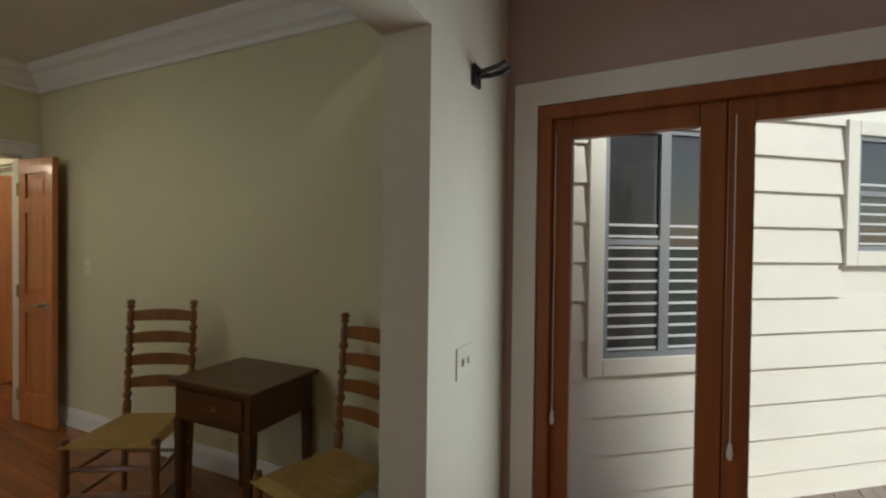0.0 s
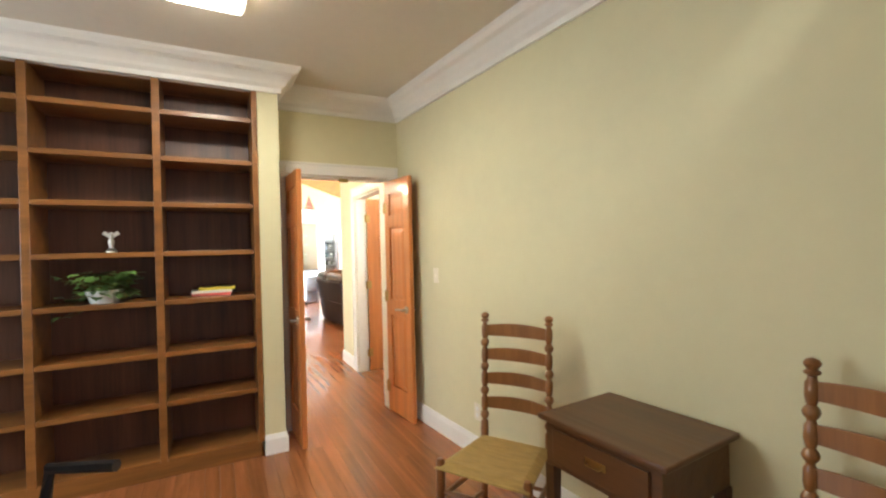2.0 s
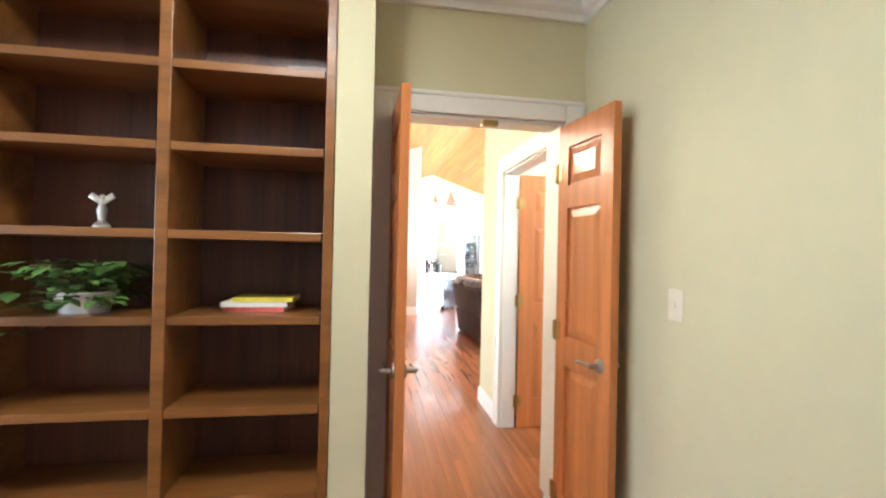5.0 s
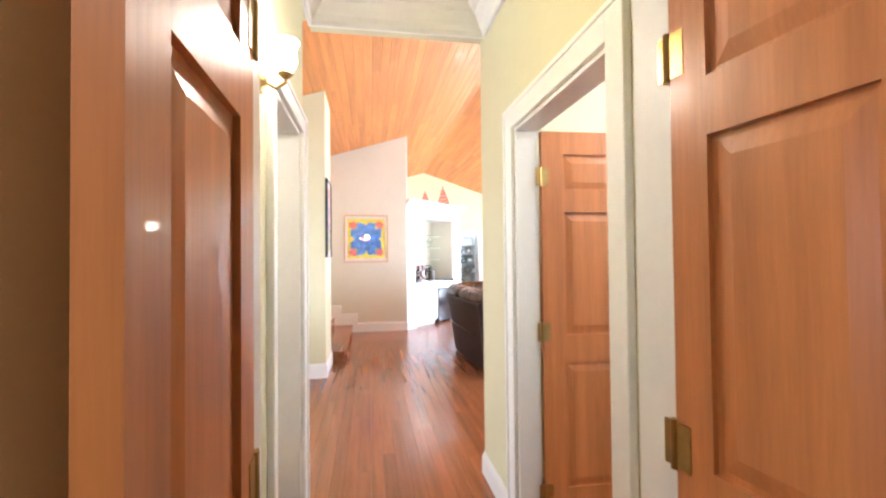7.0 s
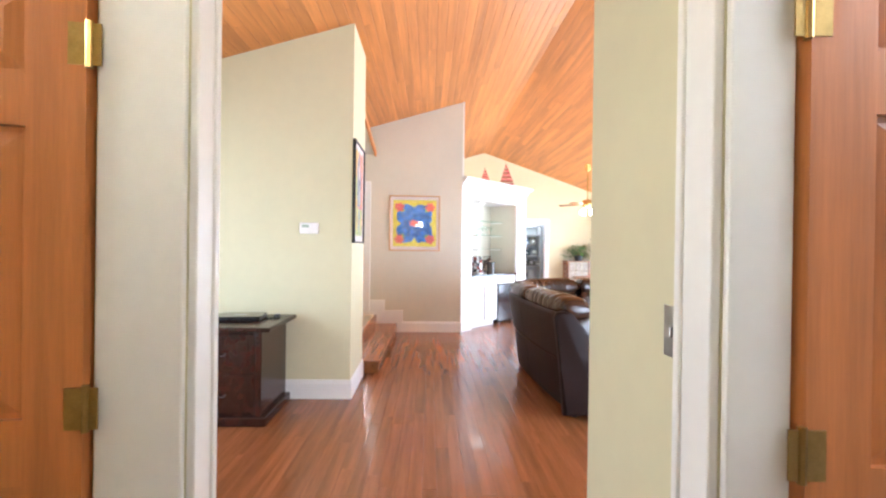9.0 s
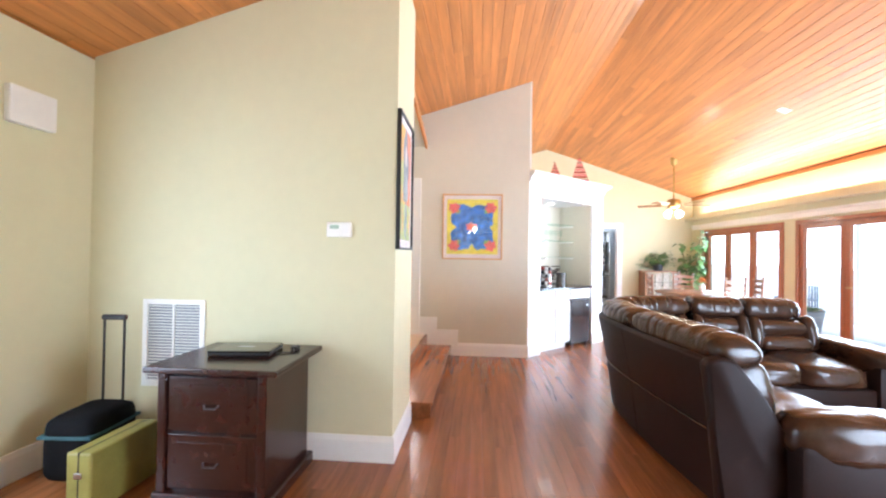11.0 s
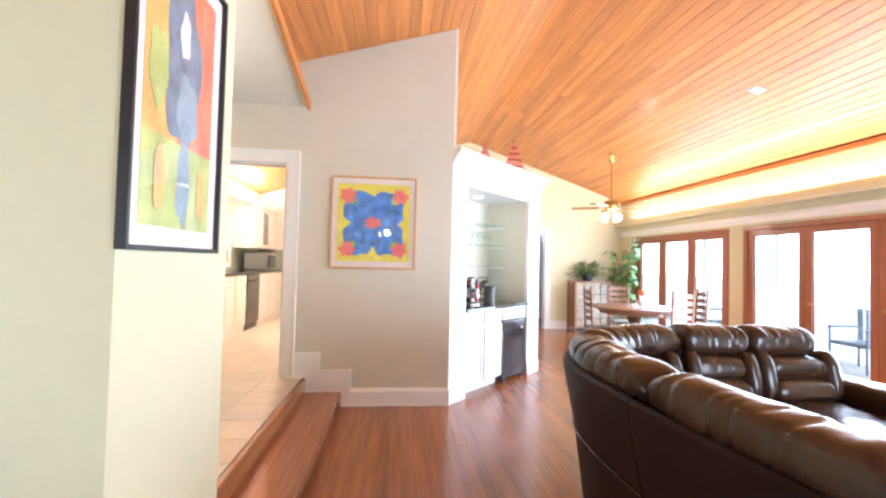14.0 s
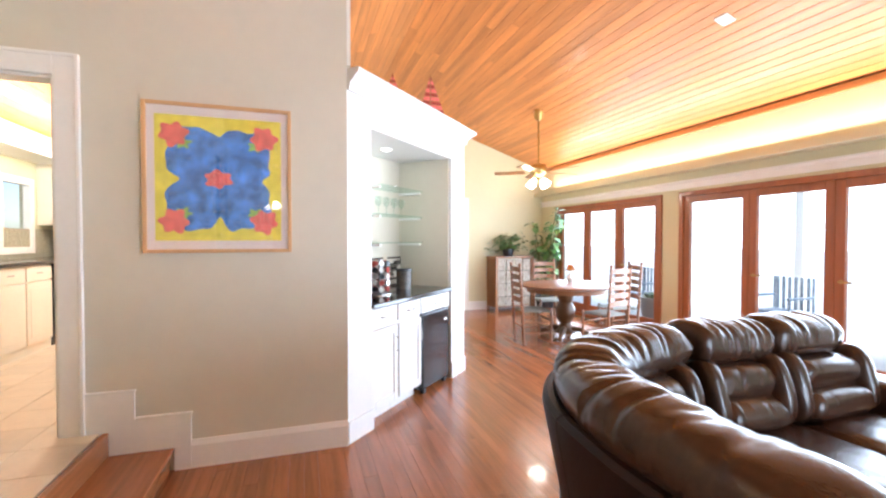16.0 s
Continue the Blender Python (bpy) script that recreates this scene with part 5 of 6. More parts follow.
def bar_unit(x0, x1, fridge=False):
    u = thing("bar_cabinet", at_bar(x0, 0, 0), "white painted base cabinet under the granite top", "cabinet", "bar cabinets")
    w = x1 - x0
    if fridge:
        part("body", box(B(), 0, w, 0.04, 0.58, 0.74, 0.885), M["barwhite"], u)
    else:
        part("body", box(B(), 0.001, w - 0.001, 0.04, 0.58, 0.09, 0.885), M["barwhite"], u)
        part("kick", box(B(), 0.001, w - 0.001, 0.1, 0.58, 0, 0.09), M["barwhite"], u)
        d = part("door", box(B(), 0.012, w - 0.012, 0.02, 0.0395, 0.11, 0.71, 0.003), M["barwhite"], u)
        bm = B()
        for a in ((0.012, 0.062, 0.11, 0.71), (w - 0.062, w - 0.012, 0.11, 0.71), (0.062, w - 0.062, 0.65, 0.71), (0.062, w - 0.062, 0.11, 0.17)):
            box(bm, a[0], a[1], 0.012, 0.0199, a[2], a[3], 0.002)
        part("door_frame", bm, M["barwhite"], d)
        part("handle", tube(B(), [(w - 0.04, 0.02, 0.5), (w - 0.04, -0.01, 0.51), (w - 0.04, -0.01, 0.61), (w - 0.04, 0.02, 0.62)], 0.005), M["nickel"], d, "satin nickel pull")
    d = part("drawer", box(B(), 0.012, w - 0.012, 0.02, 0.0395, 0.735, 0.87, 0.003), M["barwhite"], u)
    part("handle", tube(B(), [(w / 2 - 0.05, 0.02, 0.8), (w / 2 - 0.045, -0.008, 0.8), (w / 2 + 0.045, -0.008, 0.8), (w / 2 + 0.05, 0.02, 0.8)], 0.005), M["nickel"], d, "satin nickel pull")


bar_unit(0.272, 0.65)
bar_unit(0.652, 1.03)
bar_unit(1.032, 1.598, True)
fr = thing("mini_fridge", at_bar(1.05, 0.0, 0), "small black refrigerator under the bar top", "fridge")
part("body", box(B(), 0, 0.5, 0.05, 0.55, 0.03, 0.72, 0.006), M["blackgloss"], fr)
part("door", box(B(), 0, 0.5, 0.005, 0.046, 0.05, 0.72, 0.008), M["blackgloss"], fr)
part("badge", box(B(), 0.4, 0.46, 0.001, 0.006, 0.61, 0.63, 0.001), M["paper"], fr)
for x in (0.05, 0.45):
    part("foot", box(B(), x - 0.02, x + 0.02, 0.02, 0.06, 0, 0.05, 0.004), M["black"], fr)
ct = thing("bar_worktop", at_bar(0, 0, 0), "polished black granite worktop of the wet bar", "worktop")
part("slab", box(B(), 0.271, 1.599, -0.02, 0.6, 0.886, 0.918, 0.005), M["granite"], ct)
bs = thing("bar_backsplash", at_bar(0, 0, 0), "dark wavy mosaic backsplash behind the bar", "backsplash")
rb = random.Random(9)
for k in range(14):
    z = 0.92 + k * 0.0215
    x = 0.273
    while x < 1.58:
        l = min(rb.choice((0.07, 0.11, 0.16)), 1.584 - x)
        if l < 0.01:
            break
        part("tile", box(B(), x, x + l - 0.003, 0.588 + 0.003 * rb.random(), 0.599, z, z + 0.0185), M[rb.choice(("granite", "mosaic", "mosaic", "wallgrey"))], bs)
        x += l
for z in (1.36, 1.62, 1.88):
    gs = thing("glass_shelf", at_bar(0.85, 0.32, z), "clear glass shelf on white brackets", "shelf", "bar shelves")
    part("plate", box(B(), 0, 0.735, 0, 0.27, 0, 0.01, 0.002), M["shelfglass"], gs)
    for x in (0.0, 0.7):
        part("bracket", box(B(), x, x + 0.03, 0.02, 0.27, -0.025, -0.001, 0.003), M["white"], gs)
for i in range(4):
    wg = thing("wine_glass", at_bar(1.0 + 0.13 * i, 0.46, 1.631), "clear stemmed wine glass on the shelf", "glass", "wine glasses")
    part("bowl", lathe(B(), [(0.03, 0), (0.03, 0.003), (0.004, 0.008), (0.004, 0.07), (0.03, 0.1), (0.033, 0.14), (0.027, 0.165)], 14), M["shelfglass"], wg, smooth=True)
pod = thing("pod_carousel", at_bar(0.8, 0.3, 0.918), "chrome rack filled with coffee pods", "pod rack")
part("base", lathe(B(), [(0.1, 0), (0.1, 0.012), (0.02, 0.02), (0.01, 0.3), (0.015, 0.31)], 20), M["nickel"], pod, smooth=True)
for k in range(8):
    a = k * math.pi / 4
    for z in (0.03, 0.085, 0.14, 0.195, 0.25):
        m = Matrix.Translation((0.065 * math.cos(a), 0.065 * math.sin(a), z + 0.022)) @ RZ(math.degrees(a)) @ Matrix.Rotation(radians(90), 4, "Y")
        part("pod", lathe(B(), [(0.018, -0.02), (0.024, 0.018), (0.025, 0.02)], 10, m), M[("paper", "red", "tin", "black")[(k + int(z * 100)) % 4]], pod)
cm = thing("coffee_maker", at_bar(0.42, 0.32, 0.918), "black and steel coffee maker on the bar", "coffee maker")
bm = box(B(), -0.09, 0.09, -0.12, 0.12, 0, 0.03, 0.008)
part("foot", bm, M["black"], cm)
part("column", box(B(), -0.09, 0.09, 0.02, 0.12, 0.03, 0.27, 0.01), M["blackgloss"], cm)
part("head", box(B(), -0.09, 0.09, -0.12, 0.12, 0.271, 0.32, 0.015), M["nickel"], cm)
part("jug", lathe(B(), [(0.05, 0), (0.065, 0.05), (0.05, 0.12), (0.055, 0.14)], 16, T((0, -0.05, 0.031))), M["darkglass"], cm, smooth=True)
bx = thing("storage_tin", at_bar(1.25, 0.34, 0.918), "dark banded tin on the bar", "tin")
part("can", lathe(B(), [(0.075, 0), (0.075, 0.17), (0.07, 0.175)], 20), M["mosaic"], bx, smooth=True)
part("lid", lathe(B(), [(0.078, 0.175), (0.078, 0.195), (0.02, 0.2)], 20), M["black"], bx, smooth=True)
dl = thing("downlight", at_bar(0.9, 0.3, 2.2), "recessed lamp in the niche ceiling", "ceiling light")
part("ring", lathe(B(), [(0.05, -0.008), (0.055, -0.006), (0.055, 0)], 18), M["white"], dl)
part("lens", lathe(B(), [(0.042, -0.01), (0.042, -0.0085)], 18), M["lampsoft"], dl)


def sailboat(x, y, s, label):
    b = thing("model_sailboat", at_bar(x, y, 2.557, -45), label, "model boat")
    bm = B()
    n = 10
    rr = []
    for i in range(n + 1):
        u = -1 + 2 * i / n
        w = 0.035 * (1 - u * u) ** 0.6 + 0.001
        rr.append([bm.verts.new((u * 0.16 * s, q * w * s, z * s)) for q, z in ((-1, 0.06), (-0.6, 0.02), (0, 0.0), (0.6, 0.02), (1, 0.06))])
    for a, c in zip(rr, rr[1:]):
        for j in range(4):
            bm.faces.new((a[j], a[j + 1], c[j + 1], c[j]))
        bm.faces.new((a[4], a[0], c[0], c[4]))
    part("hull", bm, M["red"], b, smooth=True)
    part("mast", tube(B(), [(0, 0, 0.05 * s), (0, 0, 0.46 * s)], 0.004 * s), M["chair"], b)
    for k in range(9):
        z0 = 0.08 + k * 0.041
        w0, w1 = 0.15 * (1 - k / 9.3), 0.15 * (1 - (k + 1) / 9.3)
        bm = B()
        for sg, f in ((1, 1.0), (-1, 0.75)):
            v = [bm.verts.new((sg * xx * s, yy * s, zz * s)) for yy in (-0.002, 0.002) for xx, zz in ((0.006, z0), (w0 * f, z0), (w1 * f, z0 + 0.034), (0.006, z0 + 0.034))]
            bm.faces.new(v[:4])
            bm.faces.new(v[4:][::-1])
            for j in range(4):
                bm.faces.new((v[j], v[(j + 1) % 4], v[4 + (j + 1) % 4], v[4 + j]))
        part("sail_strip", bm, M["red" if k % 2 == 0 else "pink"], b)


sailboat(1.42, 0.14, 0.95, "red striped model sailboat on the bar's top")
sailboat(0.85, 0.2, 0.6, "small model sailboat on the bar's top")

# ---- dining corner ----
dt = thing("dining_table", pose(-13.08, 8.12, 0), "round honey-brown pedestal dining table", "table")
part("tabletop", lathe(B(), [(0.64, 0.72), (0.67, 0.735), (0.67, 0.752), (0.655, 0.76)], 48), M["dinewood"], dt, smooth=True)
part("apron", lathe(B(), [(0.55, 0.65), (0.56, 0.72)], 48), M["dinewood"], dt, smooth=True)
part("pedestal", lathe(B(), [(0.16, 0.06), (0.1, 0.12), (0.08, 0.2), (0.13, 0.3), (0.14, 0.4), (0.09, 0.5), (0.12, 0.6), (0.2, 0.65)], 24), M["dark"], dt, smooth=True)
for k in range(4):
    part("foot", tube(B(), [(0.05, 0, 0.12), (0.2, 0, 0.11), (0.34, 0, 0.05), (0.4, 0, 0.03)], lambda u: 0.045 - 0.018 * u), M["dark"], dt, smooth=True).matrix_local = RZ(45 + 90 * k)
dc = ladder_chair("dining_chair", pose(-13.0, 7.52, 0, 0, 0, 172), "light brown ladder-back dining chair with a grey cushion", "dining chairs", 5, "cushion", "dinewood")
for m in (pose(-12.42, 8.3, 0, 0, 0, -80), pose(-12.8, 8.82, 0, 0, 0, -14), pose(-13.82, 8.3, 0, 0, 0, 80)):
    copy_thing(dc, m)
vs = thing("flower_vase", pose(-13.3, 8.35, 0.76), "orange flowers in a small vase on the table", "flowers")
part("vase", lathe(B(), [(0.04, 0), (0.06, 0.06), (0.03, 0.12), (0.04, 0.14)], 16), M["ceramic"], vs, smooth=True)
bm = B()
rf = random.Random(2)
for k in range(60):
    a, e = rf.random() * 6.28, rf.random() * 1.5
    leaf_mesh(bm, (0.02 * math.cos(a), 0.02 * math.sin(a), 0.16 + 0.05 * rf.random()), (math.cos(a) * math.cos(e), math.sin(a) * math.cos(e), math.sin(e)), 0.075)
part("blossoms", bm, M["orange"], vs)

hu = thing("plant_stand", pose(-15.45, 8.42, 0), "brown wooden stand with a plaid cloth front", "stand")
for x in (-0.2, 0.2):
    for y in (-0.38, 0.38):
        part("post", box(B(), x - 0.02, x + 0.02, y - 0.02, y + 0.02, 0, 1.04, 0.003), M["chair"], hu)
part("top", box(B(), -0.23, 0.23, -0.41, 0.41, 1.04, 1.07, 0.004), M["chair"], hu)
for s in (-1, 1):
    part("side", box(B(), -0.18, 0.18, s * 0.38 - 0.008, s * 0.38 + 0.008, 0.08, 1.03), M["dinewood"], hu)
for z in (0.1, 0.4, 0.7):
    part("shelf", box(B(), -0.19, 0.19, -0.37, 0.37, z, z + 0.02), M["chair"], hu)
for k in range(4):
    part("cloth_panel", box(B(), 0.19, 0.2, -0.35 + 0.178 * k, -0.19 + 0.178 * k, 0.12, 1.02, 0.003), M["quilt"], hu)
for z in (0.3, 0.55, 0.8):
    part("rail", tube(B(), [(0.215, -0.36, z), (0.215, 0.36, z)], 0.006), M["black"], hu)
leafy_plant("pothos_plant", pose(-15.45, 8.38, 1.07), "bushy green potted plant on the stand", 0.12, 0.14, 46, 0.38, 0.34, 0.1, 7, "black", 0.3)
bam = thing("tall_plant", pose(-15.1, 9.0, 0), "tall leafy green houseplant in the corner", "plant")
part("pot", lathe(B(), [(0.14, 0), (0.19, 0.3), (0.2, 0.32), (0.17, 0.32), (0.16, 0.28), (0.002, 0.28)], 20), M["black"], bam, smooth=True)
st, lf = B(), B()
rp = random.Random(21)
for k in range(7):
    a = rp.random() * 6.28
    h = rp.uniform(1.3, 2.15)
    pts = [Vector((0.06 * math.cos(a) + 0.28 * u * u * math.cos(a), 0.06 * math.sin(a) + 0.16 * u * u * math.sin(a), 0.28 + (h - 0.28) * u)) for u in (0, 0.25, 0.5, 0.75, 1)]
    tube(st, pts, 0.012, 6)
    for j in range(26):
        u = 0.35 + 0.65 * rp.random()
        p = Vector((0.06 * math.cos(a) + 0.28 * u * u * math.cos(a), 0.06 * math.sin(a) + 0.16 * u * u * math.sin(a), 0.28 + (h - 0.28) * u))
        b = rp.random() * 6.28
        leaf_mesh(lf, p + Vector((math.cos(b), math.sin(b) * 0.6, 0)) * 0.06, (math.cos(b), math.sin(b) * 0.6, rp.uniform(-0.4, 0.6)), rp.uniform(0.1, 0.19), 0.5)
part("stems", st, M["stem"], bam)
part("foliage", lf, M["leaf"], bam)

# ceiling fan
FZ = ceil_z(0, 7.89)
fan = thing("ceiling_fan", pose(-13.46, 7.89, 0), "brass ceiling fan with a lit lamp kit", "ceiling fan")
part("canopy", lathe(B(), [(0.03, FZ - 0.14), (0.065, FZ - 0.1), (0.07, FZ + 0.03)], 20), M["brass"], fan, smooth=True)
part("rod", tube(B(), [(0, 0, 2.5), (0, 0, FZ - 0.1)], 0.013), M["brass"], fan, smooth=True)
part("motor", lathe(B(), [(0.03, 2.54), (0.11, 2.51), (0.125, 2.46), (0.125, 2.42), (0.1, 2.37), (0.05, 2.33), (0.05, 2.3)][::-1], 24), M["brass"], fan, smooth=True)
for k in range(5):
    bl = part("blade", box(B(), 0.2, 0.66, -0.065, 0.065, -0.004, 0.004, 0.003, Matrix.Rotation(radians(11), 4, "X")), M["chair"], fan)
    bl.matrix_local = T((0, 0, 2.41)) @ RZ(72 * k + 20)
    part("blade_iron", box(B(), 0.1, 0.24, -0.015, 0.015, -0.012, -0.005), M["brass"], bl)
for k in range(4):
    a = k * 1.571 + 0.4
    m = T((0.09 * math.cos(a), 0.09 * math.sin(a), 2.29)) @ RZ(math.degrees(a)) @ Matrix.Rotation(radians(140), 4, "Y")
    part("lamp_arm", tube(B(), [(0.03 * math.cos(a), 0.03 * math.sin(a), 2.31), (0.09 * math.cos(a), 0.09 * math.sin(a), 2.3)], 0.01), M["brass"], fan)
    part("lamp_shade", lathe(B(), [(0.02, 0), (0.04, 0.03), (0.055, 0.09), (0.06, 0.11)], 14, m), M["lamp"], fan, smooth=True)
cv = thing("ceiling_vent", pose(-10.5, 7.97, ceil_z(0, 7.97)) @ pose(0, 0, 0, -19, 0, 0), "small square ceiling speaker grille", "vent")
part("plate", box(B(), -0.06, 0.06, -0.06, 0.06, -0.012, 0.01, 0.004), M["cream"], cv)

# ---- kitchen through the doorway ----
KZ = 0.275
kf = thing("refrigerator", pose(-11.43, 1.41, KZ), "black refrigerator with a curved door handle", "fridge")
part("body", box(B(), -0.42, 0.42, 0, 0.52, 0.02, 1.78, 0.008), M["blackgloss"], kf)
part("upper_door", box(B(), -0.42, 0.42, 0.525, 0.59, 0.68, 1.78, 0.015), M["blackgloss"], kf)
part("freezer_drawer", box(B(), -0.42, 0.42, 0.525, 0.59, 0.06, 0.665, 0.015), M["blackgloss"], kf)
part("handle", tube(B(), [(-0.36, 0.59, 0.76), (-0.36, 0.64, 0.84), (-0.36, 0.66, 1.08), (-0.36, 0.64, 1.33), (-0.36, 0.59, 1.42)], 0.013), M["black"], kf, smooth=True)
part("drawer_handle", tube(B(), [(-0.34, 0.59, 0.6), (-0.3, 0.64, 0.6), (0.3, 0.64, 0.6), (0.34, 0.59, 0.6)], 0.012), M["black"], kf, smooth=True)
for x in (-0.36, 0.36):
    part("foot", box(B(), x - 0.03, x + 0.03, 0.45, 0.56, 0, 0.06), M["black"], kf)


def kitchen_unit(x0, x1, y0, y1, z0, z1, wall_unit=False, glassed=False, rot=0):
    u = thing("kitchen_wall_cabinet" if wall_unit else "kitchen_base_cabinet", pose(x0, y0, KZ), "cream painted panelled kitchen cabinet", "cabinet", "kitchen wall cabinets" if wall_unit else "kitchen base cabinets")
    w, d = x1 - x0, y1 - y0
    part("body", box(B(), 0.001, w - 0.001, 0, d, z0, z1), M["cream"], u)
    zt = z1 - 0.17 if not wall_unit else z1 - 0.01
    dr = part("door", box(B(), 0.01, w - 0.01, d + 0.001, d + 0.02, z0 + (0.1 if not wall_unit else 0.01), zt, 0.003), M["cream"], u)
    part("field", box(B(), 0.07, w - 0.07, d + 0.02, d + 0.024, z0 + (0.16 if not wall_unit else 0.07), zt - 0.06, 0.002), M["darkglass" if glassed else "cream"], dr)
    if not wall_unit:
        d2 = part("drawer", box(B(), 0.01, w - 0.01, d + 0.001, d + 0.02, z1 - 0.155, z1 - 0.01, 0.003), M["cream"], u)
        part("handle", tube(B(), [(w / 2 - 0.05, d + 0.02, z1 - 0.08), (w / 2, d + 0.045, z1 - 0.08), (w / 2 + 0.05, d + 0.02, z1 - 0.08)], 0.005), M["nickel"], d2)


for x0, x1 in ((-12.36, -11.9), (-12.82, -12.36), (-13.28, -12.82), (-14.4, -13.9), (-14.9, -14.4), (-15.69, -14.9)):
    kitchen_unit(x0, x1, 1.42, 1.98, 0.0, 0.87)
dw = thing("dishwasher", pose(-13.89, 1.42, KZ), "black built-in dishwasher under the worktop", "dishwasher")
part("body", box(B(), 0, 0.6, 0, 0.56, 0.02, 0.86), M["black"], dw)
part("door", box(B(), 0.005, 0.595, 0.561, 0.59, 0.1, 0.86, 0.006), M["blackgloss"], dw)
part("handle", tube(B(), [(0.06, 0.6, 0.76), (0.3, 0.63, 0.76), (0.54, 0.6, 0.76)], 0.01), M["black"], dw)
part("foot", box(B(), 0.02, 0.58, 0.4, 0.56, 0, 0.02), M["black"], dw)
for x0, x1, g in ((-12.4, -11.9, 0), (-12.85, -12.4, 0), (-14.75, -14.3, 0), (-15.2, -14.75, 1), (-15.69, -15.2, 0)):
    kitchen_unit(x0, x1, 1.405, 1.74, 1.3, 2.05, True, g)
structure("trim_kitchen_soffit", box(B(), -15.7, -11.7, 1.4, 1.8, KZ + 2.051, KZ + 2.13), M["white"], "white valance over the cabinets")
kt = thing("kitchen_worktop", pose(0, 0, KZ), "dark granite kitchen worktop", "worktop")
part("slab", box(B(), -15.7, -11.88, 1.41, 2.02, 0.871, 0.905, 0.006), M["granite"], kt)
structure("kitchen_backsplash", box(B(), -15.7, -11.88, 1.4, 1.404, KZ + 0.906, KZ + 1.25), M["kmosaic"], "green-grey mosaic backsplash")
structure("kitchen_backsplash", box(B(), -15.7, -15.696, 1.41, 3.2, KZ + 0.906, KZ + 1.3), M["kmosaic"], "green-grey mosaic backsplash")
mw = thing("microwave", pose(-14.75, 1.75, KZ + 0.905, 0, 0, 0), "silver microwave on the granite worktop", "microwave")
part("case", box(B(), -0.28, 0.28, -0.2, 0.2, 0.01, 0.31, 0.008), M["nickel"], mw)
part("window", box(B(), -0.24, 0.1, 0.2, 0.206, 0.05, 0.27, 0.003), M["darkglass"], mw)
part("panel", box(B(), 0.13, 0.26, 0.2, 0.206, 0.04, 0.28, 0.003), M["black"], mw)
for x in (-0.24, 0.24):
    part("foot", box(B(), x - 0.02, x + 0.02, -0.15, 0.15, 0, 0.01), M["black"], mw)
ow = thing("kitchen_window", pose(-13.6, 1.4, 0), "white framed kitchen window", "window")
bm = B()
for a in ((-0.62, -0.54, 1.23, 2.12), (0.54, 0.62, 1.23, 2.12), (-0.54, 0.54, 2.04, 2.12), (-0.54, 0.54, 1.23, 1.31), (-0.03, 0.03, 1.31, 2.04)):
    box(bm, a[0], a[1], -0.06, 0.02, a[2], a[3], 0.003)
part("frame", bm, M["white"], ow)
g = part("pane", box(B(), -0.54, 0.54, -0.04, -0.036, 1.31, 2.04), M["pane"], ow)
g.visible_shadow = False

# ---- pantry shelves beyond the far doorway ----
ps = thing("pantry_shelves", pose(-17.3, 7.25, 0), "white shelves with folded linens and boxes", "shelf")
for y in (-0.5, 0.5):
    part("side", box(B(), -0.18, 0.18, y - 0.012, y + 0.012, 0, 2.1), M["white"], ps)
for z in (0.08, 0.45, 0.82, 1.15, 1.48, 1.8, 2.08):
    part("shelf", box(B(), -0.18, 0.18, -0.487, 0.487, z, z + 0.022), M["white"], ps)
rq = random.Random(31)
for z in (0.102, 0.472, 0.842, 1.172, 1.502):
    y = -0.46
    while y < 0.34:
        w, h = rq.uniform(0.14, 0.24), rq.uniform(0.12, 0.24)
        bxx = thing("storage_box", pose(-17.3, 7.25 + y + w / 2, z), "small box on the pantry shelf", "box")
        part("carton", box(B(), -0.14, 0.12, -w / 2, w / 2, 0, h, 0.004), M[rq.choice(("slatgrey", "paper", "teal", "cushion", "greyblue"))], bxx)
        part("label_panel", box(B(), 0.12, 0.122, -w / 4, w / 4, h * 0.3, h * 0.7), M["paper"], bxx)
        y += w + 0.03


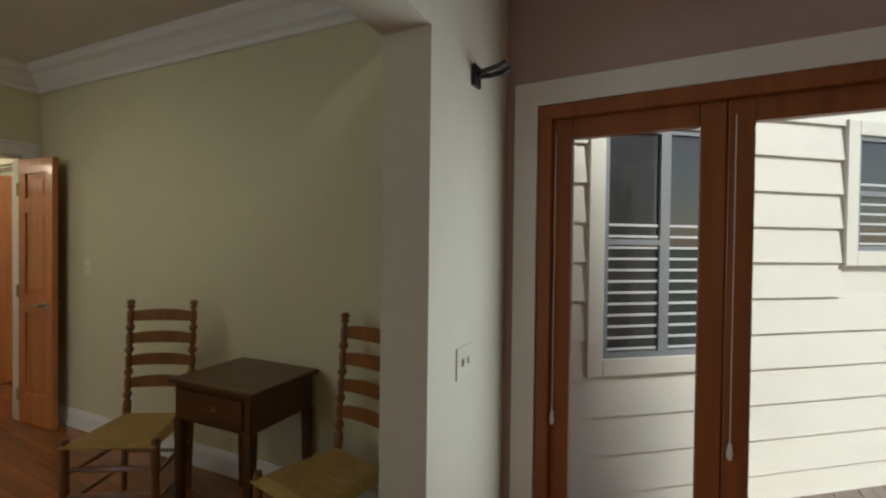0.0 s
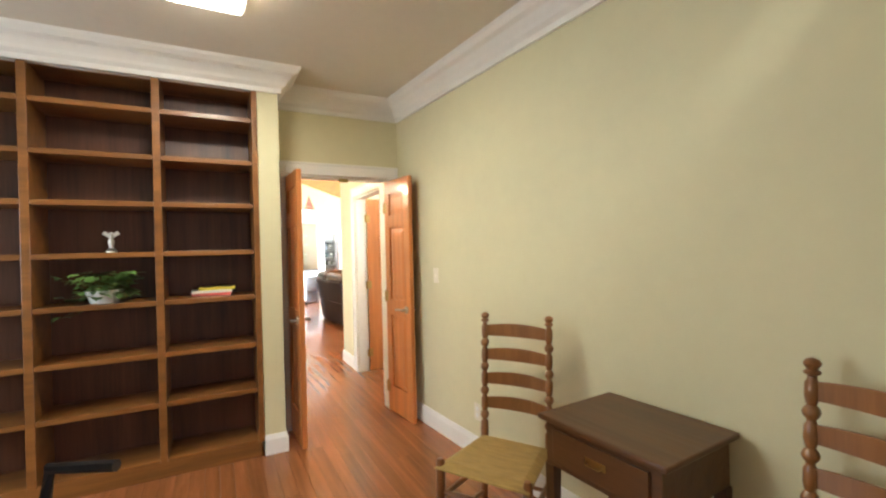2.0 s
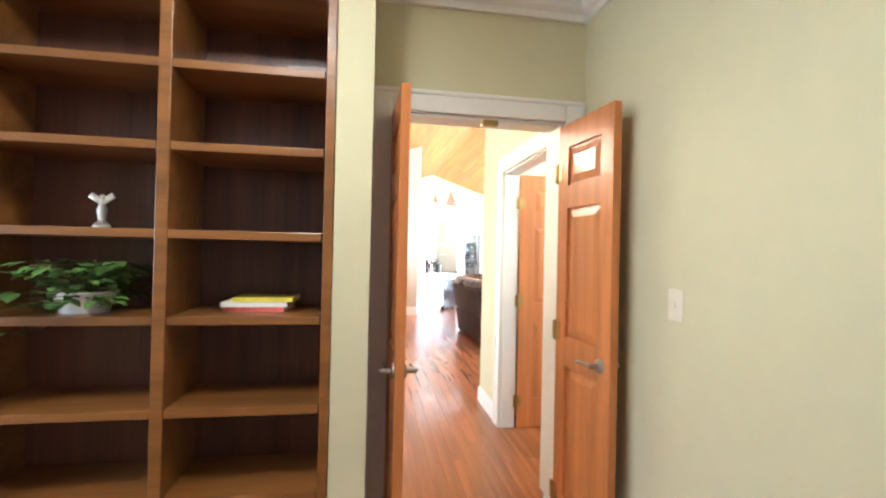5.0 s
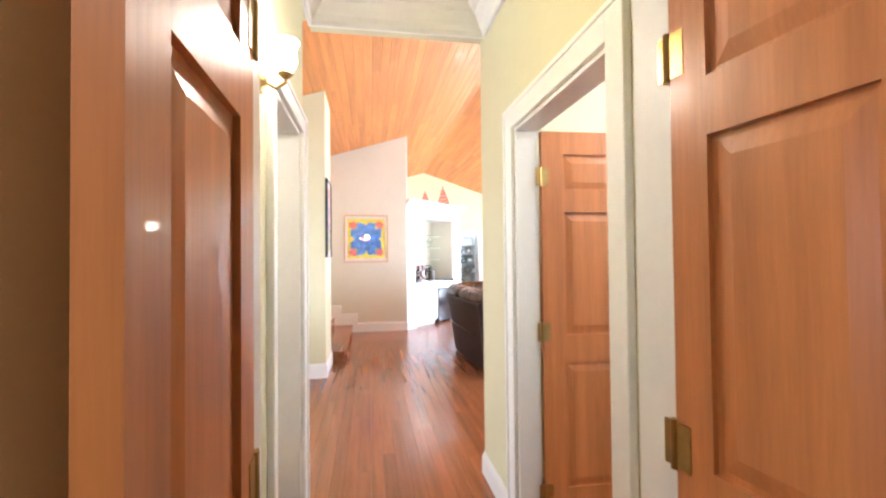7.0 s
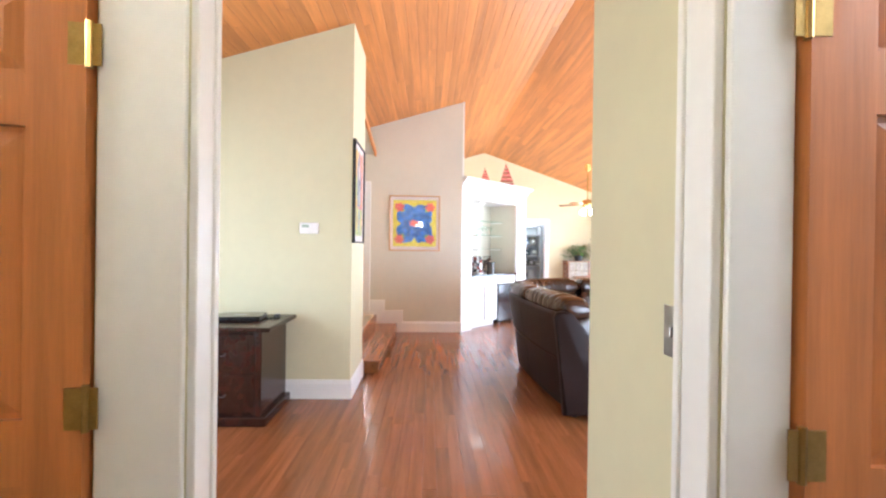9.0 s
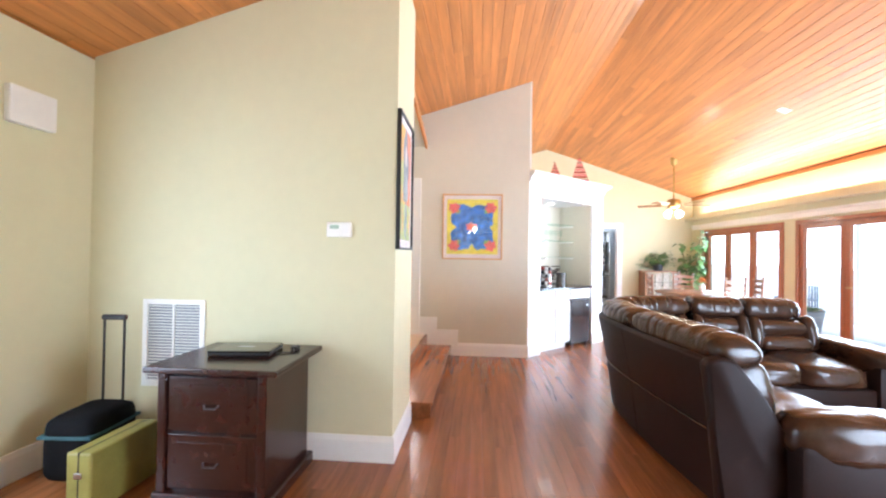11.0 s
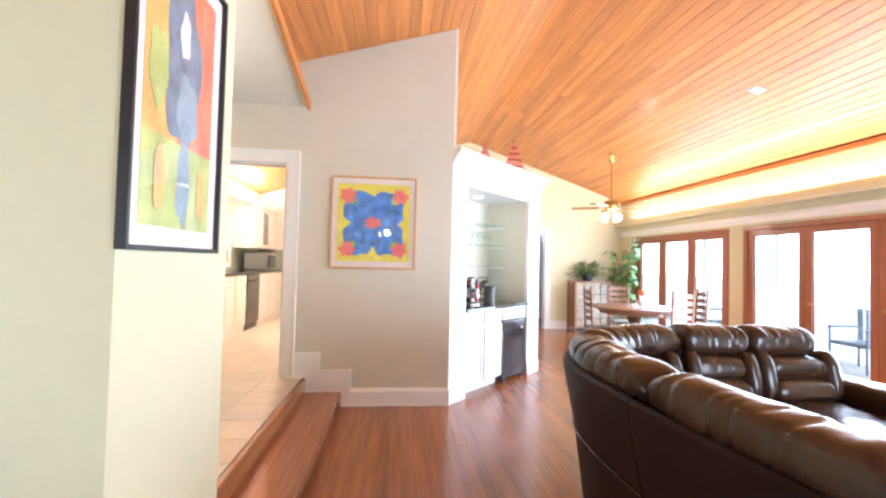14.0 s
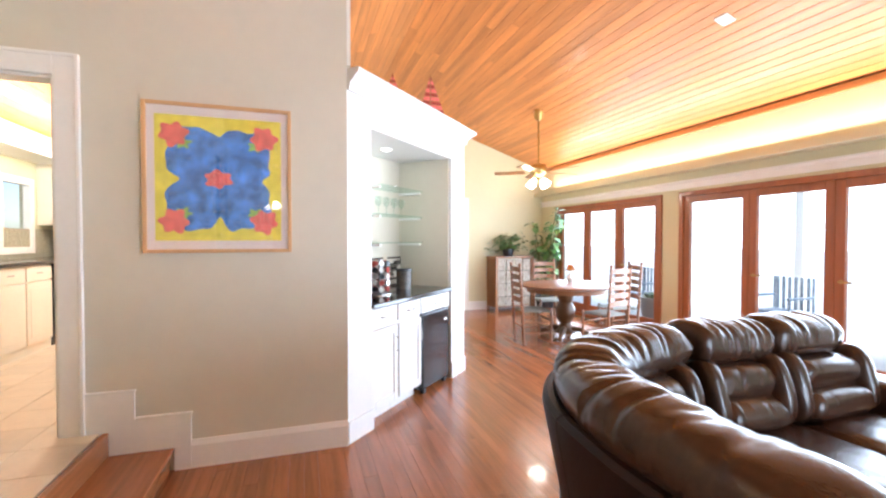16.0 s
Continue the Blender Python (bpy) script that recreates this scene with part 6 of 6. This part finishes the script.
# ---- outdoors at the patio door ----
def neighbour_wing():
    m = pose(1.38, 5.85, 0, 0, 0, 40)
    w = thing("house_wing", m, "white lap-sided house wing with dark windows", "house")
    part("wall", box(B(), -1.05, 4.5, 0.02, 0.2, -0.4, 3.0), M["siding"], w)
    holes = [(-0.4, 0.52, 0.74, 2.15), (1.3, 2.2, 1.32, 2.2)]
    k = 0
    z = -0.3
    while z < 2.9:
        segs = [(-1.05, 4.5)]
        for a, b, lo, hi in holes:
            if z + 0.2 > lo and z < hi:
                segs = [s for p, q in segs for s in (((p, a), (b, q)) if p < a and q > b else ((p, q),))]
        for p, q in segs:
            bm = B()
            v = [bm.verts.new((x, y, zz)) for x in (p, q) for y, zz in ((0.018, z + 0.22), (0.014, z + 0.22), (-0.006, z), (0.018, z))]
            for j in range(4):
                bm.faces.new((v[j], v[(j + 1) % 4], v[4 + (j + 1) % 4], v[4 + j]))
            bm.faces.new(v[:4][::-1])
            bm.faces.new(v[4:])
            part("siding_board", bm, M["siding"], w)
        z += 0.205
    for a, b, lo, hi in holes:
        bm = B()
        t = 0.09
        for q in ((a, a + t, lo, hi), (b - t, b, lo, hi), (a + t, b - t, lo, lo + t), (a + t, b - t, hi - t, hi)):
            box(bm, q[0], q[1], -0.02, 0.02, q[2], q[3], 0.004)
        win = part("window", bm, M["siding"], w)
        part("glass", box(B(), a + t, b - t, 0.012, 0.016, lo + t, hi - t), M["darkglass"], win)
        bm = B()
        f = 0.03
        for q in ((a + t, a + t + f, lo + t, hi - t), (b - t - f, b - t, lo + t, hi - t), (a + t + f, b - t - f, lo + t, lo + t + f), (a + t + f, b - t - f, hi - t - f, hi - t), ((a + b) / 2 - 0.03, (a + b) / 2 + 0.03, lo + t + f, hi - t - f), (a + t + f, (a + b) / 2 - 0.03, (lo + hi) / 2 - 0.015, (lo + hi) / 2 + 0.015)):
            box(bm, q[0], q[1], -0.006, 0.0115, q[2], q[3])
        part("sash", bm, M["slatgrey"], win)
        for k in range(int((hi - lo - 2 * t) / 0.06 * 0.62)):
            zz = lo + t + 0.04 + k * 0.06
            part("blind_slat", box(B(), a + t + f, b - t - f, 0.004, 0.0112, zz, zz + 0.012), M["cool"], win)


neighbour_wing()
dk = structure("deck", box(B(), 0.4, 8.0, 5.26, 12, -0.34, -0.08), M["grout"], "deck framing")
for k in range(46):
    part("board", box(B(), 0.4 + 0.15 * k, 0.4 + 0.15 * k + 0.142, 5.26, 11.9, -0.079, -0.05), M["deck"], dk)
for x in (1.02, 1.66):
    cd = thing("blind_cord", pose(x, 5.105, 0), "white blind cord with a tassel", "cord")
    part("string", tube(B(), [(0, 0, 0.72), (0, 0, 1.9)], 0.002, 5), M["paper"], cd)
    part("tassel", lathe(B(), [(0.008, 0.66), (0.011, 0.68), (0.006, 0.72)], 10), M["ceramic"], cd)

# porch behind the great room's glass
pf = structure("porch_floor", box(B(), -18, -5, GY1 + 0.16, 12.9, -0.3, -0.06), M["porch"], "pale porch floor")
# unseen roof, added to keep direct sun off the great room floor
structure("porch_roof", box(B(), -18, -5, GY1 + 0.16, 10.4, 2.62, 2.72), M["porch"], "unseen pale roof added over the porch to block sun")


# pale slab added over the lawn so the view outside washes out white
structure("terrace", box(B(), -400, 20, 12.9, 69, -0.34, -0.12), M["porch"], "pale ground slab added to make the outdoors look overbright")


def porch_post(x):
    p = thing("porch_post", pose(x, 12.7, -0.06), "white square porch post", "post", "porch posts")
    part("shaft", box(B(), -0.07, 0.07, -0.07, 0.07, 0, 2.7, 0.01), M["white"], p)
    part("base", box(B(), -0.1, 0.1, -0.1, 0.1, 0, 0.2, 0.01), M["white"], p)


for x in (-17.5, -15.2, -12.9, -10.6, -8.3):
    porch_post(x)
rl = thing("porch_railing", pose(0, 12.7, -0.06), "white porch railing with thin balusters", "railing")
part("top_rail", box(B(), -10.9, -6, -0.03, 0.03, 0.88, 0.93, 0.008), M["white"], rl)
part("bottom_rail", box(B(), -10.9, -6, -0.02, 0.02, 0.1, 0.14, 0.005), M["white"], rl)
for k in range(40):
    part("baluster", box(B(), -10.85 + 0.12 * k, -10.82 + 0.12 * k, -0.015, 0.015, 0.14, 0.88), M["white"], rl)
for x, y in ((-14.6, 10.9), (-12.2, 11.2)):
    pc = thing("porch_chair", pose(x, y, -0.06), "grey-blue patio armchair on the porch", "chair", "porch chairs")
    for sx in (-0.27, 0.27):
        for sy in (-0.25, 0.25):
            part("leg", tube(B(), [(sx, sy, 0), (sx, sy, 0.62 if sy < 0 else 0.9)], 0.016), M["greyblue"], pc)
        part("armrest", tube(B(), [(sx, -0.27, 0.62), (sx, 0.25, 0.62)], 0.02), M["greyblue"], pc)
    part("seat", box(B(), -0.26, 0.26, -0.25, 0.25, 0.36, 0.42, 0.02), M["greyblue"], pc)
    for k in range(6):
        part("back_slat", box(B(), -0.24 + 0.085 * k, -0.2 + 0.085 * k, 0.235, 0.26, 0.42, 0.9, 0.005), M["greyblue"], pc)
tub = thing("planter_tub", pose(-13.3, 10.1, -0.06), "dark grey planter tub on the porch", "planter")
part("tub", lathe(B(), [(0.28, 0), (0.36, 0.5), (0.38, 0.52), (0.34, 0.52), (0.32, 0.46), (0.01, 0.46)], 24), M["slatgrey"], tub, smooth=True)
bm = B()
rt = random.Random(3)
for k in range(80):
    a = rt.random() * 6.28
    leaf_mesh(bm, (0.25 * rt.random() * math.cos(a), 0.25 * rt.random() * math.sin(a), 0.47), (math.cos(a), math.sin(a), rt.uniform(0.4, 2)), rt.uniform(0.1, 0.25))
part("foliage", bm, M["leaf"], tub)
# emissive plane stands in for the overbright outdoors and adds daylight
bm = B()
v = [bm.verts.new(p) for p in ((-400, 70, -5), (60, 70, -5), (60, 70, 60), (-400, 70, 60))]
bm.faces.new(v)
structure("backdrop", bm, glow("glowing_backdrop", (0.9, 0.96, 1.0), 2.2), "glowing plane standing in for the bright outdoors beyond the porch")

# ---- tiles and floor boards ----
bm = box(B(), 0, 0.327, 0, 0.327, 0, 0.013, 0.0025)
tile_mesh = mesh_of("tile", bm, M["tile"])
for i in range(23):
    for j in range(6):
        o = new("tile", tile_mesh)
        o.parent = landing
        o.location = (-8.2 - 0.33 * (i + 1), 1.41 + 0.331 * j, 0.2625)

BW = 0.0835
LENGTHS = (0.9, 1.35, 1.8, 2.3)
fl = structure("floor", box(B(), -15.7, -15.6, 6.2, 6.3, -0.0118, -0.0115), M["floor"], "polished red-brown oak strip floor")
board_mesh = {l: mesh_of("board", box(B(), 0, l - 0.0012, 0, BW - 0.0007, -0.011, 0, 0.0005), M["floor"]) for l in LENGTHS}
rest_v, rest_f = [], []
rg2 = random.Random(12)
y = 0.42
count = 0
while y < 9.25:
    x = -17.4 - rg2.random()
    while x < 4.1:
        l = rg2.choice(LENGTHS)
        if not (x + l < -8.2 and y < 3.3) and not (y > 5.25 and x > -3.6) and x + l < 4.3:
            if 2.9 < y < 5.9 and -11.0 < x < 0.6 and count < 300:
                o = new("board", board_mesh[l])
                o.parent = fl
                o.location = (x, y, 0)
                count += 1
            else:
                k = len(rest_v)
                rest_v += [(x, y, 0), (x + l - 0.0015, y, 0), (x + l - 0.0015, y + BW - 0.0012, 0), (x, y + BW - 0.0012, 0), (x, y, -0.011), (x + l - 0.0015, y, -0.011), (x + l - 0.0015, y + BW - 0.0012, -0.011), (x, y + BW - 0.0012, -0.011)]
                rest_f += [(k, k + 1, k + 2, k + 3), (k, k + 4, k + 5, k + 1), (k + 1, k + 5, k + 6, k + 2), (k + 2, k + 6, k + 7, k + 3), (k + 3, k + 7, k + 4, k)]
        x += l
    y += BW
me = bpy.data.meshes.new("far_boards")
me.from_pydata(rest_v, [], rest_f)
me.materials.append(M["floorisl"])
fb = new("far_boards", me)
fb.parent = fl
fb["kind"] = "stuff"
